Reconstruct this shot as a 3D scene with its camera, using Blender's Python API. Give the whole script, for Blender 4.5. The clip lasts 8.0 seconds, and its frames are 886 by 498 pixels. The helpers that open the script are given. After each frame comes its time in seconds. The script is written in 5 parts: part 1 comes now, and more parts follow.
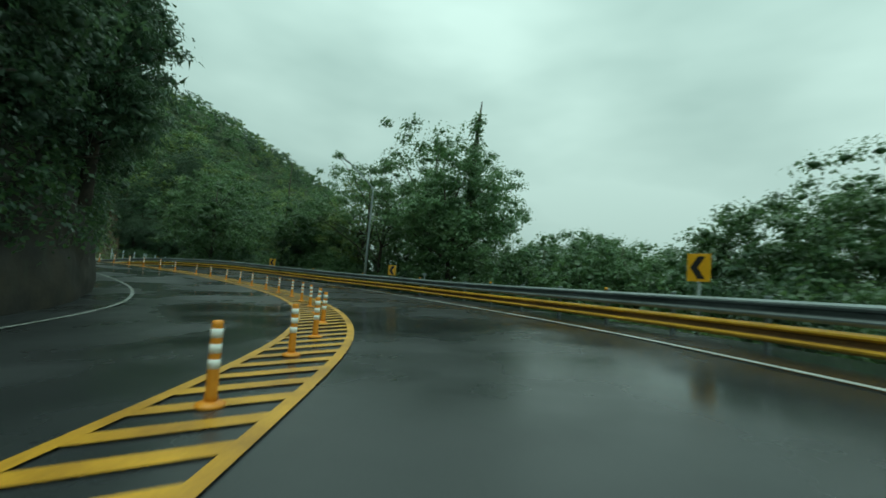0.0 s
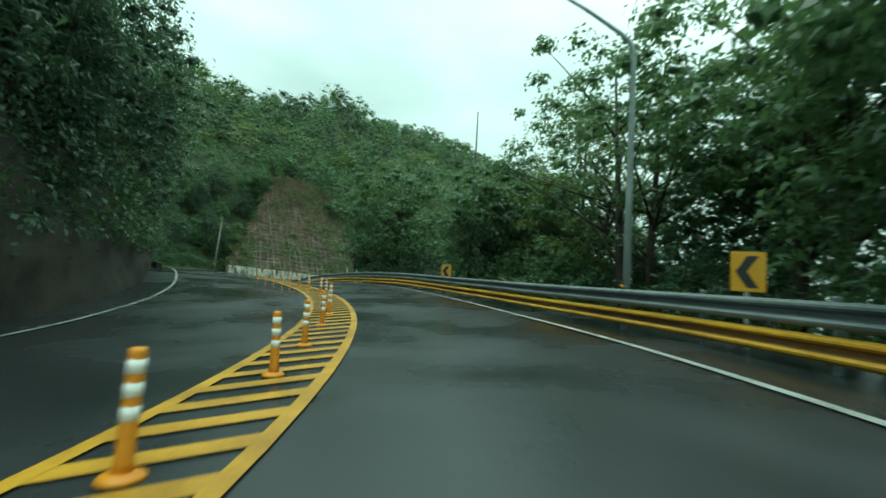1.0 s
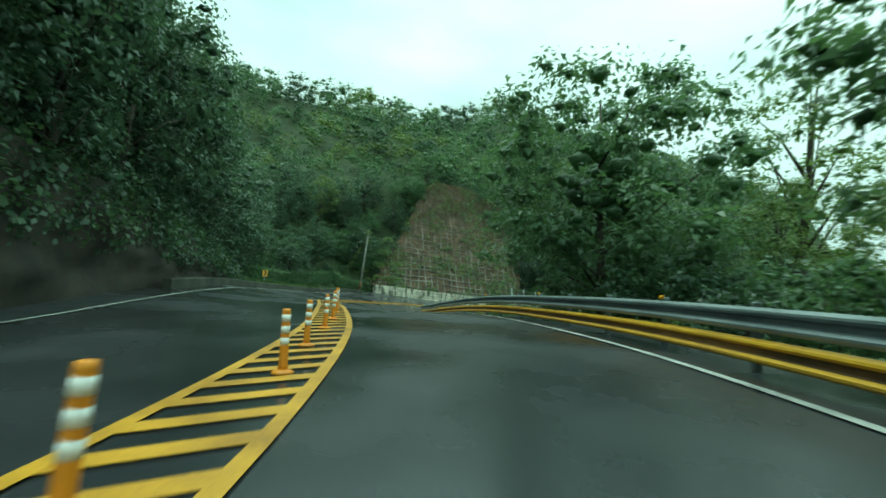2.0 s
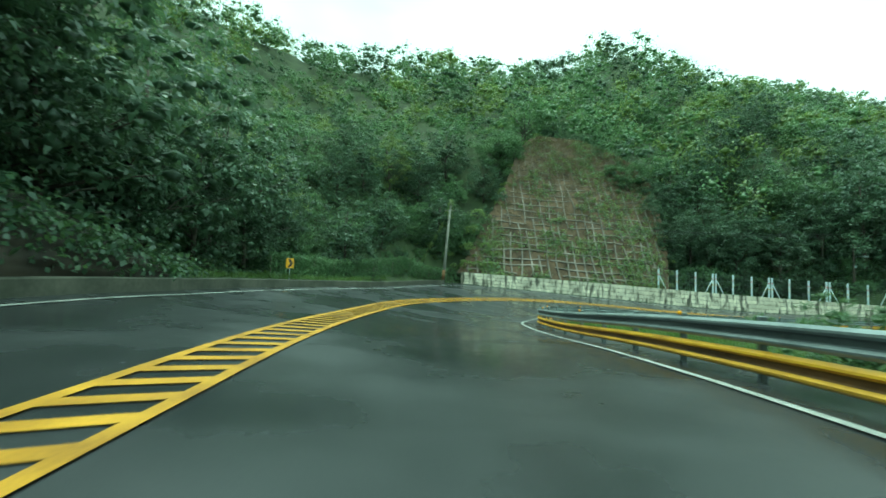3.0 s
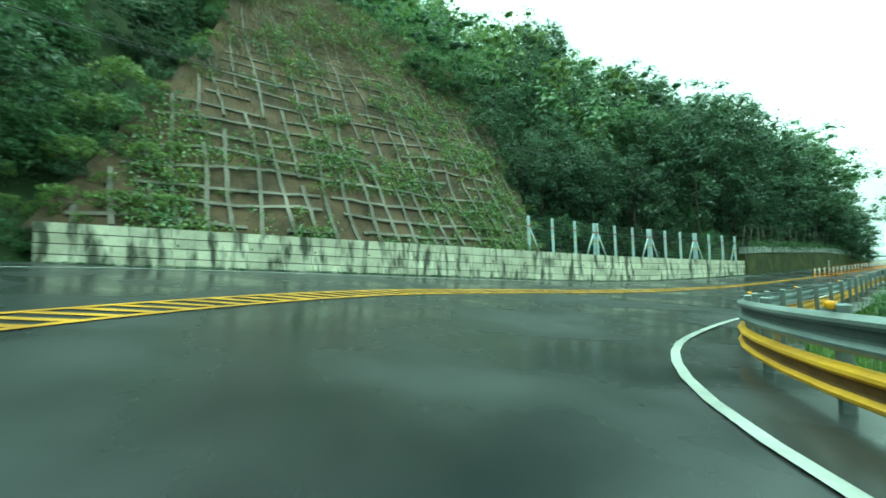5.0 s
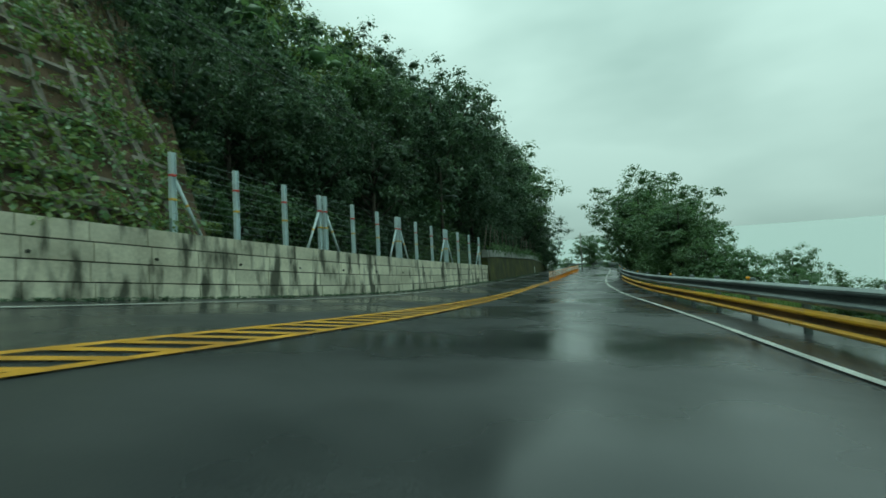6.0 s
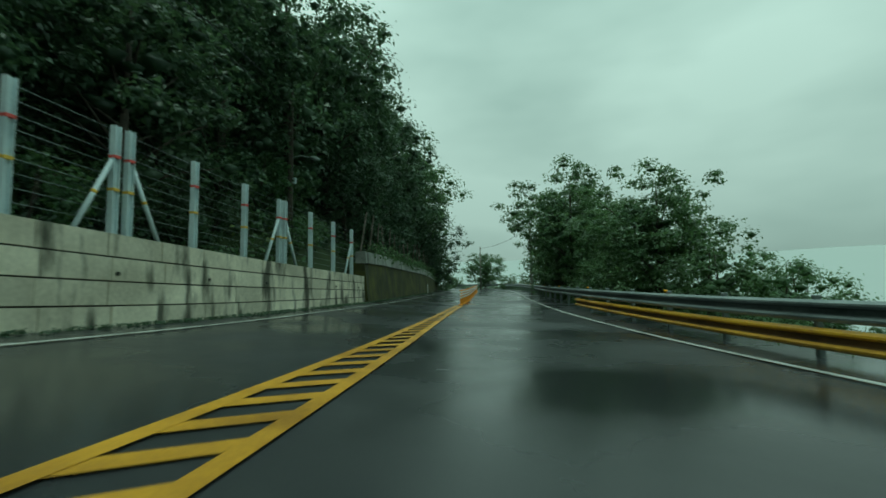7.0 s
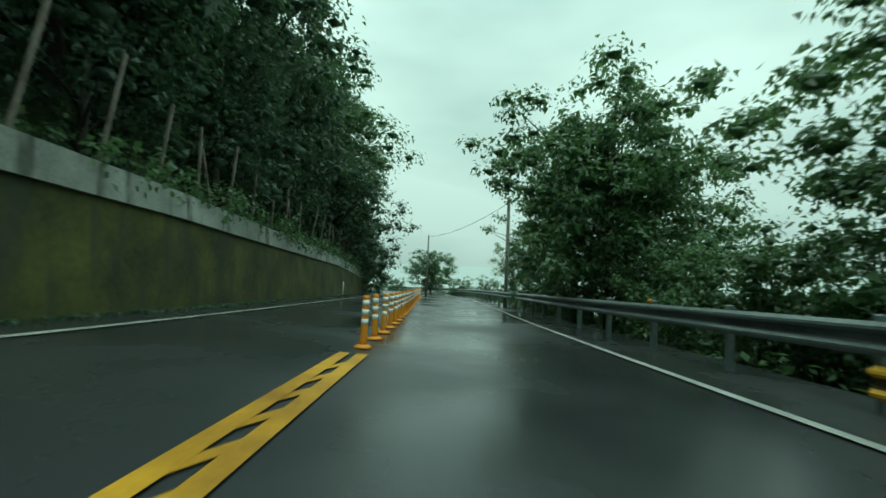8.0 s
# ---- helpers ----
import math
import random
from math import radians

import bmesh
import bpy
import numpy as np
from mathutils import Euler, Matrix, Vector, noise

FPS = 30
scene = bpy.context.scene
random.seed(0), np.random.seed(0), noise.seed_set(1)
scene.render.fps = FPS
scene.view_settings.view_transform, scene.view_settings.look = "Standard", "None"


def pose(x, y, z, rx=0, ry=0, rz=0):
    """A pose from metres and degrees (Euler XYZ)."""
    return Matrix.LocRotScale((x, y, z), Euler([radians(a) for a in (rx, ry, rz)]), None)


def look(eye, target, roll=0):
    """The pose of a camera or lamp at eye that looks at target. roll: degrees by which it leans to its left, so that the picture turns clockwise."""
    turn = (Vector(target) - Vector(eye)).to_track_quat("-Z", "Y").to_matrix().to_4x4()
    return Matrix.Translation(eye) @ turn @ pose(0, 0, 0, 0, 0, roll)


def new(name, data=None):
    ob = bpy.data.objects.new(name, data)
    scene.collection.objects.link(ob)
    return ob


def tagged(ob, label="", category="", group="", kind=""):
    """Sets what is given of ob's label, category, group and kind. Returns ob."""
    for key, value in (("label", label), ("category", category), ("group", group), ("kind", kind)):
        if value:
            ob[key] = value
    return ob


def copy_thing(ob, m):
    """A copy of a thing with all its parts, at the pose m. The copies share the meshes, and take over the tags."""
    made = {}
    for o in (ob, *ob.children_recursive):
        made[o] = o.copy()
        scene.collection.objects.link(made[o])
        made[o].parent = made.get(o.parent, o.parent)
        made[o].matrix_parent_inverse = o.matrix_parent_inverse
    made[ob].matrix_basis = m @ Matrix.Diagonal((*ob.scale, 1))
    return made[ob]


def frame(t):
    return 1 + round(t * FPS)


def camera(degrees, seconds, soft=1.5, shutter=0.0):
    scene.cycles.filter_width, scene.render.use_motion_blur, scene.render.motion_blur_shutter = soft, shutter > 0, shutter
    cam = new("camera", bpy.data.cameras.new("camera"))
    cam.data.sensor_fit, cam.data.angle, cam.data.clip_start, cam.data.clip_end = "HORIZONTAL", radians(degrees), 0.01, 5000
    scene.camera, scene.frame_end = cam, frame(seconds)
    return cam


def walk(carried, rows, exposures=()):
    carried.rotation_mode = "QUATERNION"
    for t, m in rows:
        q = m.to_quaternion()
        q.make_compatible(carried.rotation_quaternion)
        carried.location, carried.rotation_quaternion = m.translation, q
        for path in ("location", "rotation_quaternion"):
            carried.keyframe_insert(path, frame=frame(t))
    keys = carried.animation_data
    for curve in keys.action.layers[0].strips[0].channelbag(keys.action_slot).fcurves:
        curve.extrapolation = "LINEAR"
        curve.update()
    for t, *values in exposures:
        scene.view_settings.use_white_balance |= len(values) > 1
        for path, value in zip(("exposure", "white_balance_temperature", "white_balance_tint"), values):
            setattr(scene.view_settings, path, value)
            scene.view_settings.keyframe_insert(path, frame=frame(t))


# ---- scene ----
cam = camera(91.0, 8.0, soft=1.6, shutter=0.12)
PATH = [
    (0, (88.192, -71.872, 2.532), (83.994, -62.836, 3.379), 4.80),
    (0.2, (86.653, -68.562, 2.581), (81.584, -59.982, 3.411), 4.90),
    (0.4, (84.818, -65.417, 2.628), (78.887, -57.407, 3.442), 4.97),
    (0.6, (82.679, -62.494, 2.671), (75.928, -55.159, 3.464), 4.61),
    (0.8, (80.252, -59.843, 2.710), (72.797, -53.222, 3.469), 4.03),
    (1, (77.570, -57.496, 2.746), (69.411, -51.765, 3.513), 3.70),
    (1.2, (74.627, -55.444, 2.779), (66.038, -50.386, 3.572), 4.12),
    (1.4, (71.421, -53.656, 2.813), (62.461, -49.297, 3.658), 4.37),
    (1.6, (68.111, -52.128, 2.866), (58.857, -48.445, 3.763), 4.32),
    (1.8, (64.778, -50.855, 2.946), (55.260, -47.929, 3.867), 4.08),
    (2, (61.423, -49.830, 3.044), (51.723, -47.603, 4.015), 3.99),
    (2.2, (58.049, -49.041, 3.144), (48.224, -47.458, 4.118), 4.16),
    (2.4, (54.669, -48.454, 3.230), (44.769, -47.358, 4.114), 3.81),
    (2.6, (51.302, -48.034, 3.288), (41.357, -47.331, 4.069), 3.14),
    (2.8, (47.967, -47.755, 3.311), (37.995, -47.400, 3.978), 2.38),
    (3, (44.681, -47.592, 3.293), (34.696, -47.503, 3.832), 1.63),
    (3.2, (41.462, -47.514, 3.226), (31.470, -47.518, 3.631), 0.95),
    (3.4, (38.322, -47.468, 3.091), (28.327, -47.298, 3.358), 0.38),
    (3.6, (35.237, -47.352, 2.886), (25.243, -47.004, 2.984), -0.09),
    (3.8, (32.161, -47.107, 2.643), (22.175, -46.586, 2.688), -0.44),
    (4, (29.056, -46.758, 2.408), (19.153, -45.370, 2.552), -0.66),
    (4.2, (25.914, -46.323, 2.209), (16.146, -44.185, 2.355), -1.04),
    (4.4, (22.855, -45.708, 2.042), (13.306, -42.742, 2.210), -1.45),
    (4.6, (20.189, -44.812, 1.900), (10.901, -41.112, 2.120), -1.70),
    (4.8, (18.022, -43.684, 1.781), (9.004, -39.371, 2.066), -1.85),
    (5, (16.141, -42.493, 1.684), (7.914, -36.820, 2.036), -2.05),
    (5.2, (14.113, -40.877, 1.593), (6.492, -34.419, 2.054), -2.42),
    (5.4, (12.166, -38.904, 1.497), (5.619, -31.355, 1.888), -2.75),
    (5.6, (10.497, -36.665, 1.366), (5.280, -28.139, 1.657), -2.81),
    (5.8, (9.233, -34.285, 1.223), (5.121, -25.174, 1.511), -2.83),
    (6, (8.285, -31.902, 1.089), (4.826, -22.529, 1.506), -2.85),
    (6.2, (7.534, -29.610, 0.979), (4.401, -20.136, 1.629), -2.77),
    (6.4, (6.830, -27.271, 0.895), (4.308, -17.624, 1.654), -2.39),
    (6.6, (6.233, -24.881, 0.825), (4.423, -15.070, 1.509), -1.83),
    (6.8, (5.798, -22.449, 0.753), (4.438, -12.565, 1.431), -1.36),
    (7, (5.463, -19.856, 0.675), (4.583, -9.927, 1.469), -0.80),
    (7.2, (5.184, -17.262, 0.619), (4.804, -7.297, 1.372), 0.16),
    (7.4, (5.010, -14.601, 0.578), (5.187, -4.634, 1.370), 1.39),
    (7.6, (4.986, -11.586, 0.537), (5.164, -1.615, 1.273), 2.36),
    (7.8, (5.080, -8.370, 0.510), (5.285, 1.599, 1.273), 2.64),
    (8, (5.262, -5.144, 0.515), (5.613, 4.810, 1.409), 2.73),
]
EXPOSURE = [(0.0, -0.33, 6000, -17), (0.5, -0.45, 5950, -21), (1.0, 0.34, 5900, -20), (1.7, 0.38, 5800, -25), (2.2, 0.6, 5800, -26), (3.0, 1.0, 5800, -27), (3.6, 1.25, 5450, -29), (4.0, 1.42, 5550, -32), (4.5, 1.5, 5620, -37), (5.0, 1.15, 5700, -38), (5.2, 1.05, 5700, -36), (6.2, -0.48, 5950, -20), (7.0, -0.58, 6000, -24), (7.5, -0.6, 5950, -26), (8.0, -0.1, 6000, -22)]
walk(cam, [(t, look(eye, target, roll)) for t, eye, target, roll in PATH], exposures=EXPOSURE)

# ---------------------------------------------------------------- light
world = bpy.data.worlds.new("overcast_sky")
scene.world = world
world.use_nodes = True
wn, wl = world.node_tree.nodes, world.node_tree.links
wn.clear()
w_out = wn.new("ShaderNodeOutputWorld")
w_bg = wn.new("ShaderNodeBackground")
w_sky = wn.new("ShaderNodeTexSky")
w_sky.sky_type = "NISHITA"
w_sky.sun_disc = False
w_sky.sun_elevation, w_sky.sun_rotation = radians(79), radians(220)
w_scale = wn.new("ShaderNodeVectorMath")
w_scale.operation = "SCALE"
w_scale.inputs["Scale"].default_value = 0.06
w_tc = wn.new("ShaderNodeTexCoord")
w_map = wn.new("ShaderNodeMapping")
w_map.inputs["Scale"].default_value = (1.0, 1.0, 2.6)
w_noise = wn.new("ShaderNodeTexNoise")
w_noise.inputs["Scale"].default_value = 1.5
w_noise.inputs["Detail"].default_value = 4.0
w_noise.inputs["Roughness"].default_value = 0.45
w_ramp = wn.new("ShaderNodeValToRGB")
w_ramp.color_ramp.elements[0].position, w_ramp.color_ramp.elements[0].color = 0.36, (0.50, 0.60, 0.58, 1)
w_ramp.color_ramp.elements[1].position, w_ramp.color_ramp.elements[1].color = 0.66, (0.86, 0.96, 0.93, 1)
w_mix = wn.new("ShaderNodeMix")
w_mix.data_type = "RGBA"
w_mix.inputs["Factor"].default_value = 0.92
wl.new(w_tc.outputs["Generated"], w_map.inputs["Vector"])
wl.new(w_map.outputs["Vector"], w_noise.inputs["Vector"])
wl.new(w_noise.outputs["Fac"], w_ramp.inputs["Fac"])
wl.new(w_sky.outputs["Color"], w_scale.inputs[0])
wl.new(w_scale.outputs["Vector"], w_mix.inputs["A"])
wl.new(w_ramp.outputs["Color"], w_mix.inputs["B"])
wl.new(w_mix.outputs["Result"], w_bg.inputs["Color"])
# an overcast sky brightens evenly from the horizon to the zenith
w_sep = wn.new("ShaderNodeSeparateXYZ")
w_rise = wn.new("ShaderNodeMapRange")
w_rise.inputs["To Min"].default_value, w_rise.inputs["To Max"].default_value = 0.74, 1.75
wl.new(w_tc.outputs["Generated"], w_sep.inputs["Vector"])
wl.new(w_sep.outputs["Z"], w_rise.inputs["Value"])
wl.new(w_rise.outputs["Result"], w_bg.inputs["Strength"])
wl.new(w_bg.outputs["Background"], w_out.inputs["Surface"])
sun_data = bpy.data.lights.new("sun", "SUN")
sun_data.energy, sun_data.angle, sun_data.color = 0.9, radians(30), (1.0, 0.98, 0.94)
sun = new("sun", sun_data)
sun.matrix_world = look((0, 0, 60), (5, 6, 20))


# ---------------------------------------------------------------- materials
def material(name, low, high, rough=0.7, scale=3.0, fine=40.0, bump=0.15, metal=0.0, vary=0.0, gloss=0.0, island=0.0, spec=0.5, streak=0.0, stain=(0.55, 0.66), run=0.42):
    """A surface whose colour wanders from low to high in broad patches and fine grain, with relief to match."""
    m = bpy.data.materials.new(name)
    m.use_nodes = True
    n, l = m.node_tree.nodes, m.node_tree.links
    b = n["Principled BSDF"]
    tc = n.new("ShaderNodeTexCoord")
    big, small = n.new("ShaderNodeTexNoise"), n.new("ShaderNodeTexNoise")
    big.inputs["Scale"].default_value, small.inputs["Scale"].default_value = scale, fine
    big.inputs["Detail"].default_value, small.inputs["Detail"].default_value = 5.0, 3.0
    l.new(tc.outputs["Object"], big.inputs["Vector"])
    l.new(tc.outputs["Object"], small.inputs["Vector"])
    add = n.new("ShaderNodeMath")
    add.operation = "MULTIPLY_ADD"
    l.new(small.outputs["Fac"], add.inputs[0])
    add.inputs[1].default_value = 0.35
    l.new(big.outputs["Fac"], add.inputs[2])
    rng = n.new("ShaderNodeMapRange")
    rng.inputs["From Min"].default_value, rng.inputs["From Max"].default_value = 0.45, 0.90
    l.new(add.outputs[0], rng.inputs["Value"])
    mix = n.new("ShaderNodeMix")
    mix.data_type = "RGBA"
    mix.inputs["A"].default_value, mix.inputs["B"].default_value = (*low, 1), (*high, 1)
    l.new(rng.outputs["Result"], mix.inputs["Factor"])
    colour = mix.outputs["Result"]
    for amount, kind_, socket in ((vary, "ShaderNodeObjectInfo", "Random"), (island, "ShaderNodeNewGeometry", "Random Per Island")):
        if not amount:
            continue
        hsv = n.new("ShaderNodeHueSaturation")
        info = n.new(kind_)
        r2 = n.new("ShaderNodeMapRange")
        r2.inputs["To Min"].default_value, r2.inputs["To Max"].default_value = 1 - amount, 1 + amount
        l.new(info.outputs[socket], r2.inputs["Value"])
        l.new(r2.outputs["Result"], hsv.inputs["Value"])
        l.new(colour, hsv.inputs["Color"])
        colour = hsv.outputs["Color"]
    if streak:
        # rain has run down the face and left dark stains
        mp, st = n.new("ShaderNodeMapping"), n.new("ShaderNodeTexNoise")
        mp.inputs["Scale"].default_value = (2.6, 2.6, run)
        st.inputs["Scale"].default_value, st.inputs["Detail"].default_value = 1.0, 6.0
        l.new(tc.outputs["Object"], mp.inputs["Vector"])
        l.new(mp.outputs["Vector"], st.inputs["Vector"])
        r4 = n.new("ShaderNodeMapRange")
        r4.inputs["From Min"].default_value, r4.inputs["From Max"].default_value = stain
        r4.inputs["To Max"].default_value = streak
        l.new(st.outputs["Fac"], r4.inputs["Value"])
        sm = n.new("ShaderNodeMix")
        sm.data_type = "RGBA"
        sm.inputs["B"].default_value = (0.035, 0.04, 0.025, 1)
        l.new(r4.outputs["Result"], sm.inputs["Factor"])
        l.new(colour, sm.inputs["A"])
        colour = sm.outputs["Result"]
    l.new(colour, b.inputs["Base Color"])
    b.inputs["Metallic"].default_value = metal
    b.inputs["Specular IOR Level"].default_value = spec
    if gloss:
        r3 = n.new("ShaderNodeMapRange")
        r3.inputs["From Min"].default_value, r3.inputs["From Max"].default_value = 0.35, 0.65
        r3.inputs["To Min"].default_value, r3.inputs["To Max"].default_value = rough - gloss, rough + gloss
        l.new(big.outputs["Fac"], r3.inputs["Value"])
        l.new(r3.outputs["Result"], b.inputs["Roughness"])
    else:
        b.inputs["Roughness"].default_value = rough
    if bump:
        bp = n.new("ShaderNodeBump")
        bp.inputs["Strength"].default_value, bp.inputs["Distance"].default_value = bump, 0.02
        l.new(add.outputs[0], bp.inputs["Height"])
        l.new(bp.outputs["Normal"], b.inputs["Normal"])
    return m


def leaf_material(name, low, high, through_colour):
    """Leaves: each differs a little from the next, each tree from its neighbour, and light shines through them."""
    m = material(name, low, high, rough=0.40, scale=0.17, fine=2.0, bump=0.0, island=0.26, vary=0.22)
    n, l = m.node_tree.nodes, m.node_tree.links
    b = n["Principled BSDF"]
    tr = n.new("ShaderNodeBsdfTranslucent")
    tr.inputs["Color"].default_value = (*through_colour, 1)
    mx = n.new("ShaderNodeMixShader")
    mx.inputs["Fac"].default_value = 0.28
    l.new(b.outputs["BSDF"], mx.inputs[1])
    l.new(tr.outputs["BSDF"], mx.inputs[2])
    l.new(mx.outputs["Shader"], n["Material Output"].inputs["Surface"])
    return m


ASPHALT = material("wet_asphalt", (0.020, 0.023, 0.025), (0.050, 0.054, 0.056), rough=0.27, scale=0.3, fine=60, bump=0.12, gloss=0.16, spec=0.36)
WHITE_PAINT = material("worn_white_paint", (0.22, 0.235, 0.22), (0.54, 0.56, 0.52), rough=0.45, scale=1.5, fine=30, bump=0.1)
YELLOW_PAINT = material("worn_yellow_paint", (0.30, 0.15, 0.012), (0.66, 0.36, 0.025), rough=0.45, scale=1.5, fine=30, bump=0.1)
EARTH = material("earth_and_undergrowth", (0.020, 0.032, 0.012), (0.055, 0.080, 0.028), rough=0.95, scale=0.6, fine=9, bump=0.6)
GRAVEL = material("wet_verge", (0.030, 0.030, 0.026), (0.085, 0.080, 0.068), rough=0.75, scale=1.5, fine=40, bump=0.5)
ROCK = material("damp_dark_rock", (0.010, 0.009, 0.006), (0.046, 0.038, 0.024), rough=0.8, scale=0.9, fine=7, bump=1.0, streak=0.5)
MOSS = material("mossy_concrete", (0.016, 0.022, 0.005), (0.098, 0.100, 0.020), rough=0.92, scale=0.9, fine=9, bump=0.9, streak=0.75, stain=(0.48, 0.66), run=0.5)
CONCRETE = material("stained_concrete", (0.16, 0.17, 0.15), (0.42, 0.43, 0.39), rough=0.85, scale=0.7, fine=18, bump=0.3, streak=0.75)
BLOCK = material("white_washed_block", (0.47, 0.44, 0.335), (0.84, 0.795, 0.63), rough=0.8, scale=0.9, fine=14, bump=0.6, vary=0.16, streak=0.9, stain=(0.49, 0.63), run=0.7)
JOINT = material("dark_joint", (0.015, 0.017, 0.012), (0.05, 0.055, 0.04), rough=0.9, scale=1.2, fine=20, bump=0.3)
KERB = material("weathered_kerb", (0.022, 0.026, 0.016), (0.10, 0.10, 0.075), rough=0.88, scale=0.7, fine=10, bump=0.5, streak=0.6)
STEEL = material("galvanised_steel", (0.30, 0.34, 0.35), (0.52, 0.57, 0.58), rough=0.42, scale=1.2, fine=30, bump=0.05, metal=0.75)
RAIL_STEEL = material("weathered_rail_steel", (0.16, 0.19, 0.19), (0.34, 0.38, 0.38), rough=0.45, scale=0.8, fine=20, bump=0.08, metal=0.6)
YELLOW_STEEL = material("yellow_painted_steel", (0.46, 0.24, 0.02), (0.80, 0.46, 0.03), rough=0.45, scale=0.9, fine=12, bump=0.1)
RAIL_DARK_GREY = material("dark_grey_rail_strip", (0.03, 0.04, 0.04), (0.13, 0.15, 0.15), rough=0.6, scale=0.7, fine=14, bump=0.2)
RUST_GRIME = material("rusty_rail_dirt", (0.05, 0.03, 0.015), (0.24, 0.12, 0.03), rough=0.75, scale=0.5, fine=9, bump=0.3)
PALE_STEEL = material("pale_painted_steel", (0.48, 0.58, 0.60), (0.74, 0.84, 0.86), rough=0.5, scale=1.0, fine=18, bump=0.08)
GREEN_STEEL = material("grey_green_pole", (0.22, 0.27, 0.26), (0.36, 0.41, 0.39), rough=0.5, scale=1.0, fine=18, bump=0.08)
ORANGE = material("orange_plastic", (0.62, 0.22, 0.01), (0.80, 0.32, 0.02), rough=0.45, scale=3, fine=30, bump=0.05)
REFLECT = material("white_reflective_band", (0.85, 0.86, 0.80), (0.95, 0.95, 0.90), rough=0.25, scale=6, fine=60, bump=0.0)
SIGN_YELLOW = material("sign_yellow", (0.70, 0.34, 0.01), (0.85, 0.45, 0.02), rough=0.35, scale=2, fine=20, bump=0.0)
SIGN_BLACK = material("sign_black", (0.012, 0.012, 0.012), (0.03, 0.03, 0.03), rough=0.4, scale=2, fine=20, bump=0.0)
RED_BAND = material("red_tape", (0.55, 0.06, 0.05), (0.70, 0.10, 0.08), rough=0.5, scale=3, fine=20, bump=0.0)
YELLOW_BAND = material("yellow_tape", (0.66, 0.42, 0.05), (0.80, 0.52, 0.08), rough=0.5, scale=3, fine=20, bump=0.0)
AMBER = material("amber_reflector", (0.80, 0.34, 0.01), (0.95, 0.48, 0.03), rough=0.2, scale=5, fine=40, bump=0.0)
WOOD_POLE = material("weathered_concrete_pole", (0.13, 0.13, 0.11), (0.30, 0.29, 0.25), rough=0.85, scale=1.0, fine=12, bump=0.3)
BARK = material("bark", (0.030, 0.026, 0.020), (0.10, 0.085, 0.065), rough=0.9, scale=2.0, fine=16, bump=0.8)
CABLE = material("dark_cable", (0.02, 0.022, 0.024), (0.05, 0.052, 0.055), rough=0.6, scale=3, fine=20, bump=0.0)
RUST = material("rusty_post", (0.09, 0.07, 0.055), (0.30, 0.26, 0.22), rough=0.8, scale=1.5, fine=15, bump=0.2)
SOIL = material("brown_slope_soil", (0.026, 0.020, 0.011), (0.140, 0.092, 0.052), rough=0.95, scale=0.7, fine=6, bump=1.0)
OLD_BEAM = material("old_stained_beam", (0.07, 0.062, 0.048), (0.26, 0.235, 0.20), rough=0.9, scale=0.6, fine=9, bump=0.5)
LEAF = leaf_material("broad_leaves", (0.046, 0.098, 0.046), (0.122, 0.196, 0.086), (0.24, 0.39, 0.13))
LEAF_DARK = leaf_material("dark_leaves", (0.034, 0.068, 0.042), (0.086, 0.136, 0.078), (0.16, 0.26, 0.11))
LEAF_BRIGHT = leaf_material("bright_leaves", (0.092, 0.150, 0.042), (0.192, 0.250, 0.080), (0.32, 0.44, 0.10))
GRASS = leaf_material("grass_blades", (0.058, 0.104, 0.028), (0.128, 0.190, 0.052), (0.20, 0.31, 0.06))
DRY_GRASS = leaf_material("dry_brown_grass", (0.105, 0.078, 0.042), (0.215, 0.165, 0.092), (0.20, 0.16, 0.07))


# ---------------------------------------------------------------- helpers of this scene
def foliage_mesh(name, corners, centres, radii, mat, gen, flat=0.7):
    """Leaves, and inside each clump a small ragged kernel of twigs and leaves."""
    octa = np.array([(1, 0, 0), (-1, 0, 0), (0, 1, 0), (0, -1, 0), (0, 0, 1), (0, 0, -1)], float)
    tri = np.array([(0, 2, 4), (2, 1, 4), (1, 3, 4), (3, 0, 4), (2, 0, 5), (1, 2, 5), (3, 1, 5), (0, 3, 5)])
    n, m, c = len(corners), len(centres), corners.shape[1]
    jit = gen.uniform(0.65, 1.25, (m, 6, 1)) * np.array([1, 1, flat])
    kern = centres[:, None] + octa[None] * jit * np.reshape(radii, (-1, 1, 1))
    me = bpy.data.meshes.new(name)
    me.vertices.add(c * n + 6 * m)
    me.vertices.foreach_set("co", np.concatenate([corners.reshape(-1, 3), kern.reshape(-1, 3)]).astype(np.float32).ravel())
    kt = (tri[None] + (c * n + 6 * np.arange(m))[:, None, None]).ravel()
    me.loops.add(c * n + 24 * m)
    me.loops.foreach_set("vertex_index", np.concatenate([np.arange(c * n), kt]).astype(np.int32))
    me.polygons.add(n + 8 * m)
    me.polygons.foreach_set("loop_start", np.concatenate([np.arange(0, c * n, c), c * n + np.arange(0, 24 * m, 3)]).astype(np.int32))
    me.materials.append(mat)
    me.update(calc_edges=True)
    return me


def mesh_of(name, verts, faces, mat, smooth=False):
    me = bpy.data.meshes.new(name)
    me.from_pydata([tuple(v) for v in verts], [], [tuple(f) for f in faces])
    me.materials.append(mat)
    if smooth:
        me.polygons.foreach_set("use_smooth", [True] * len(me.polygons))
    me.update()
    return me


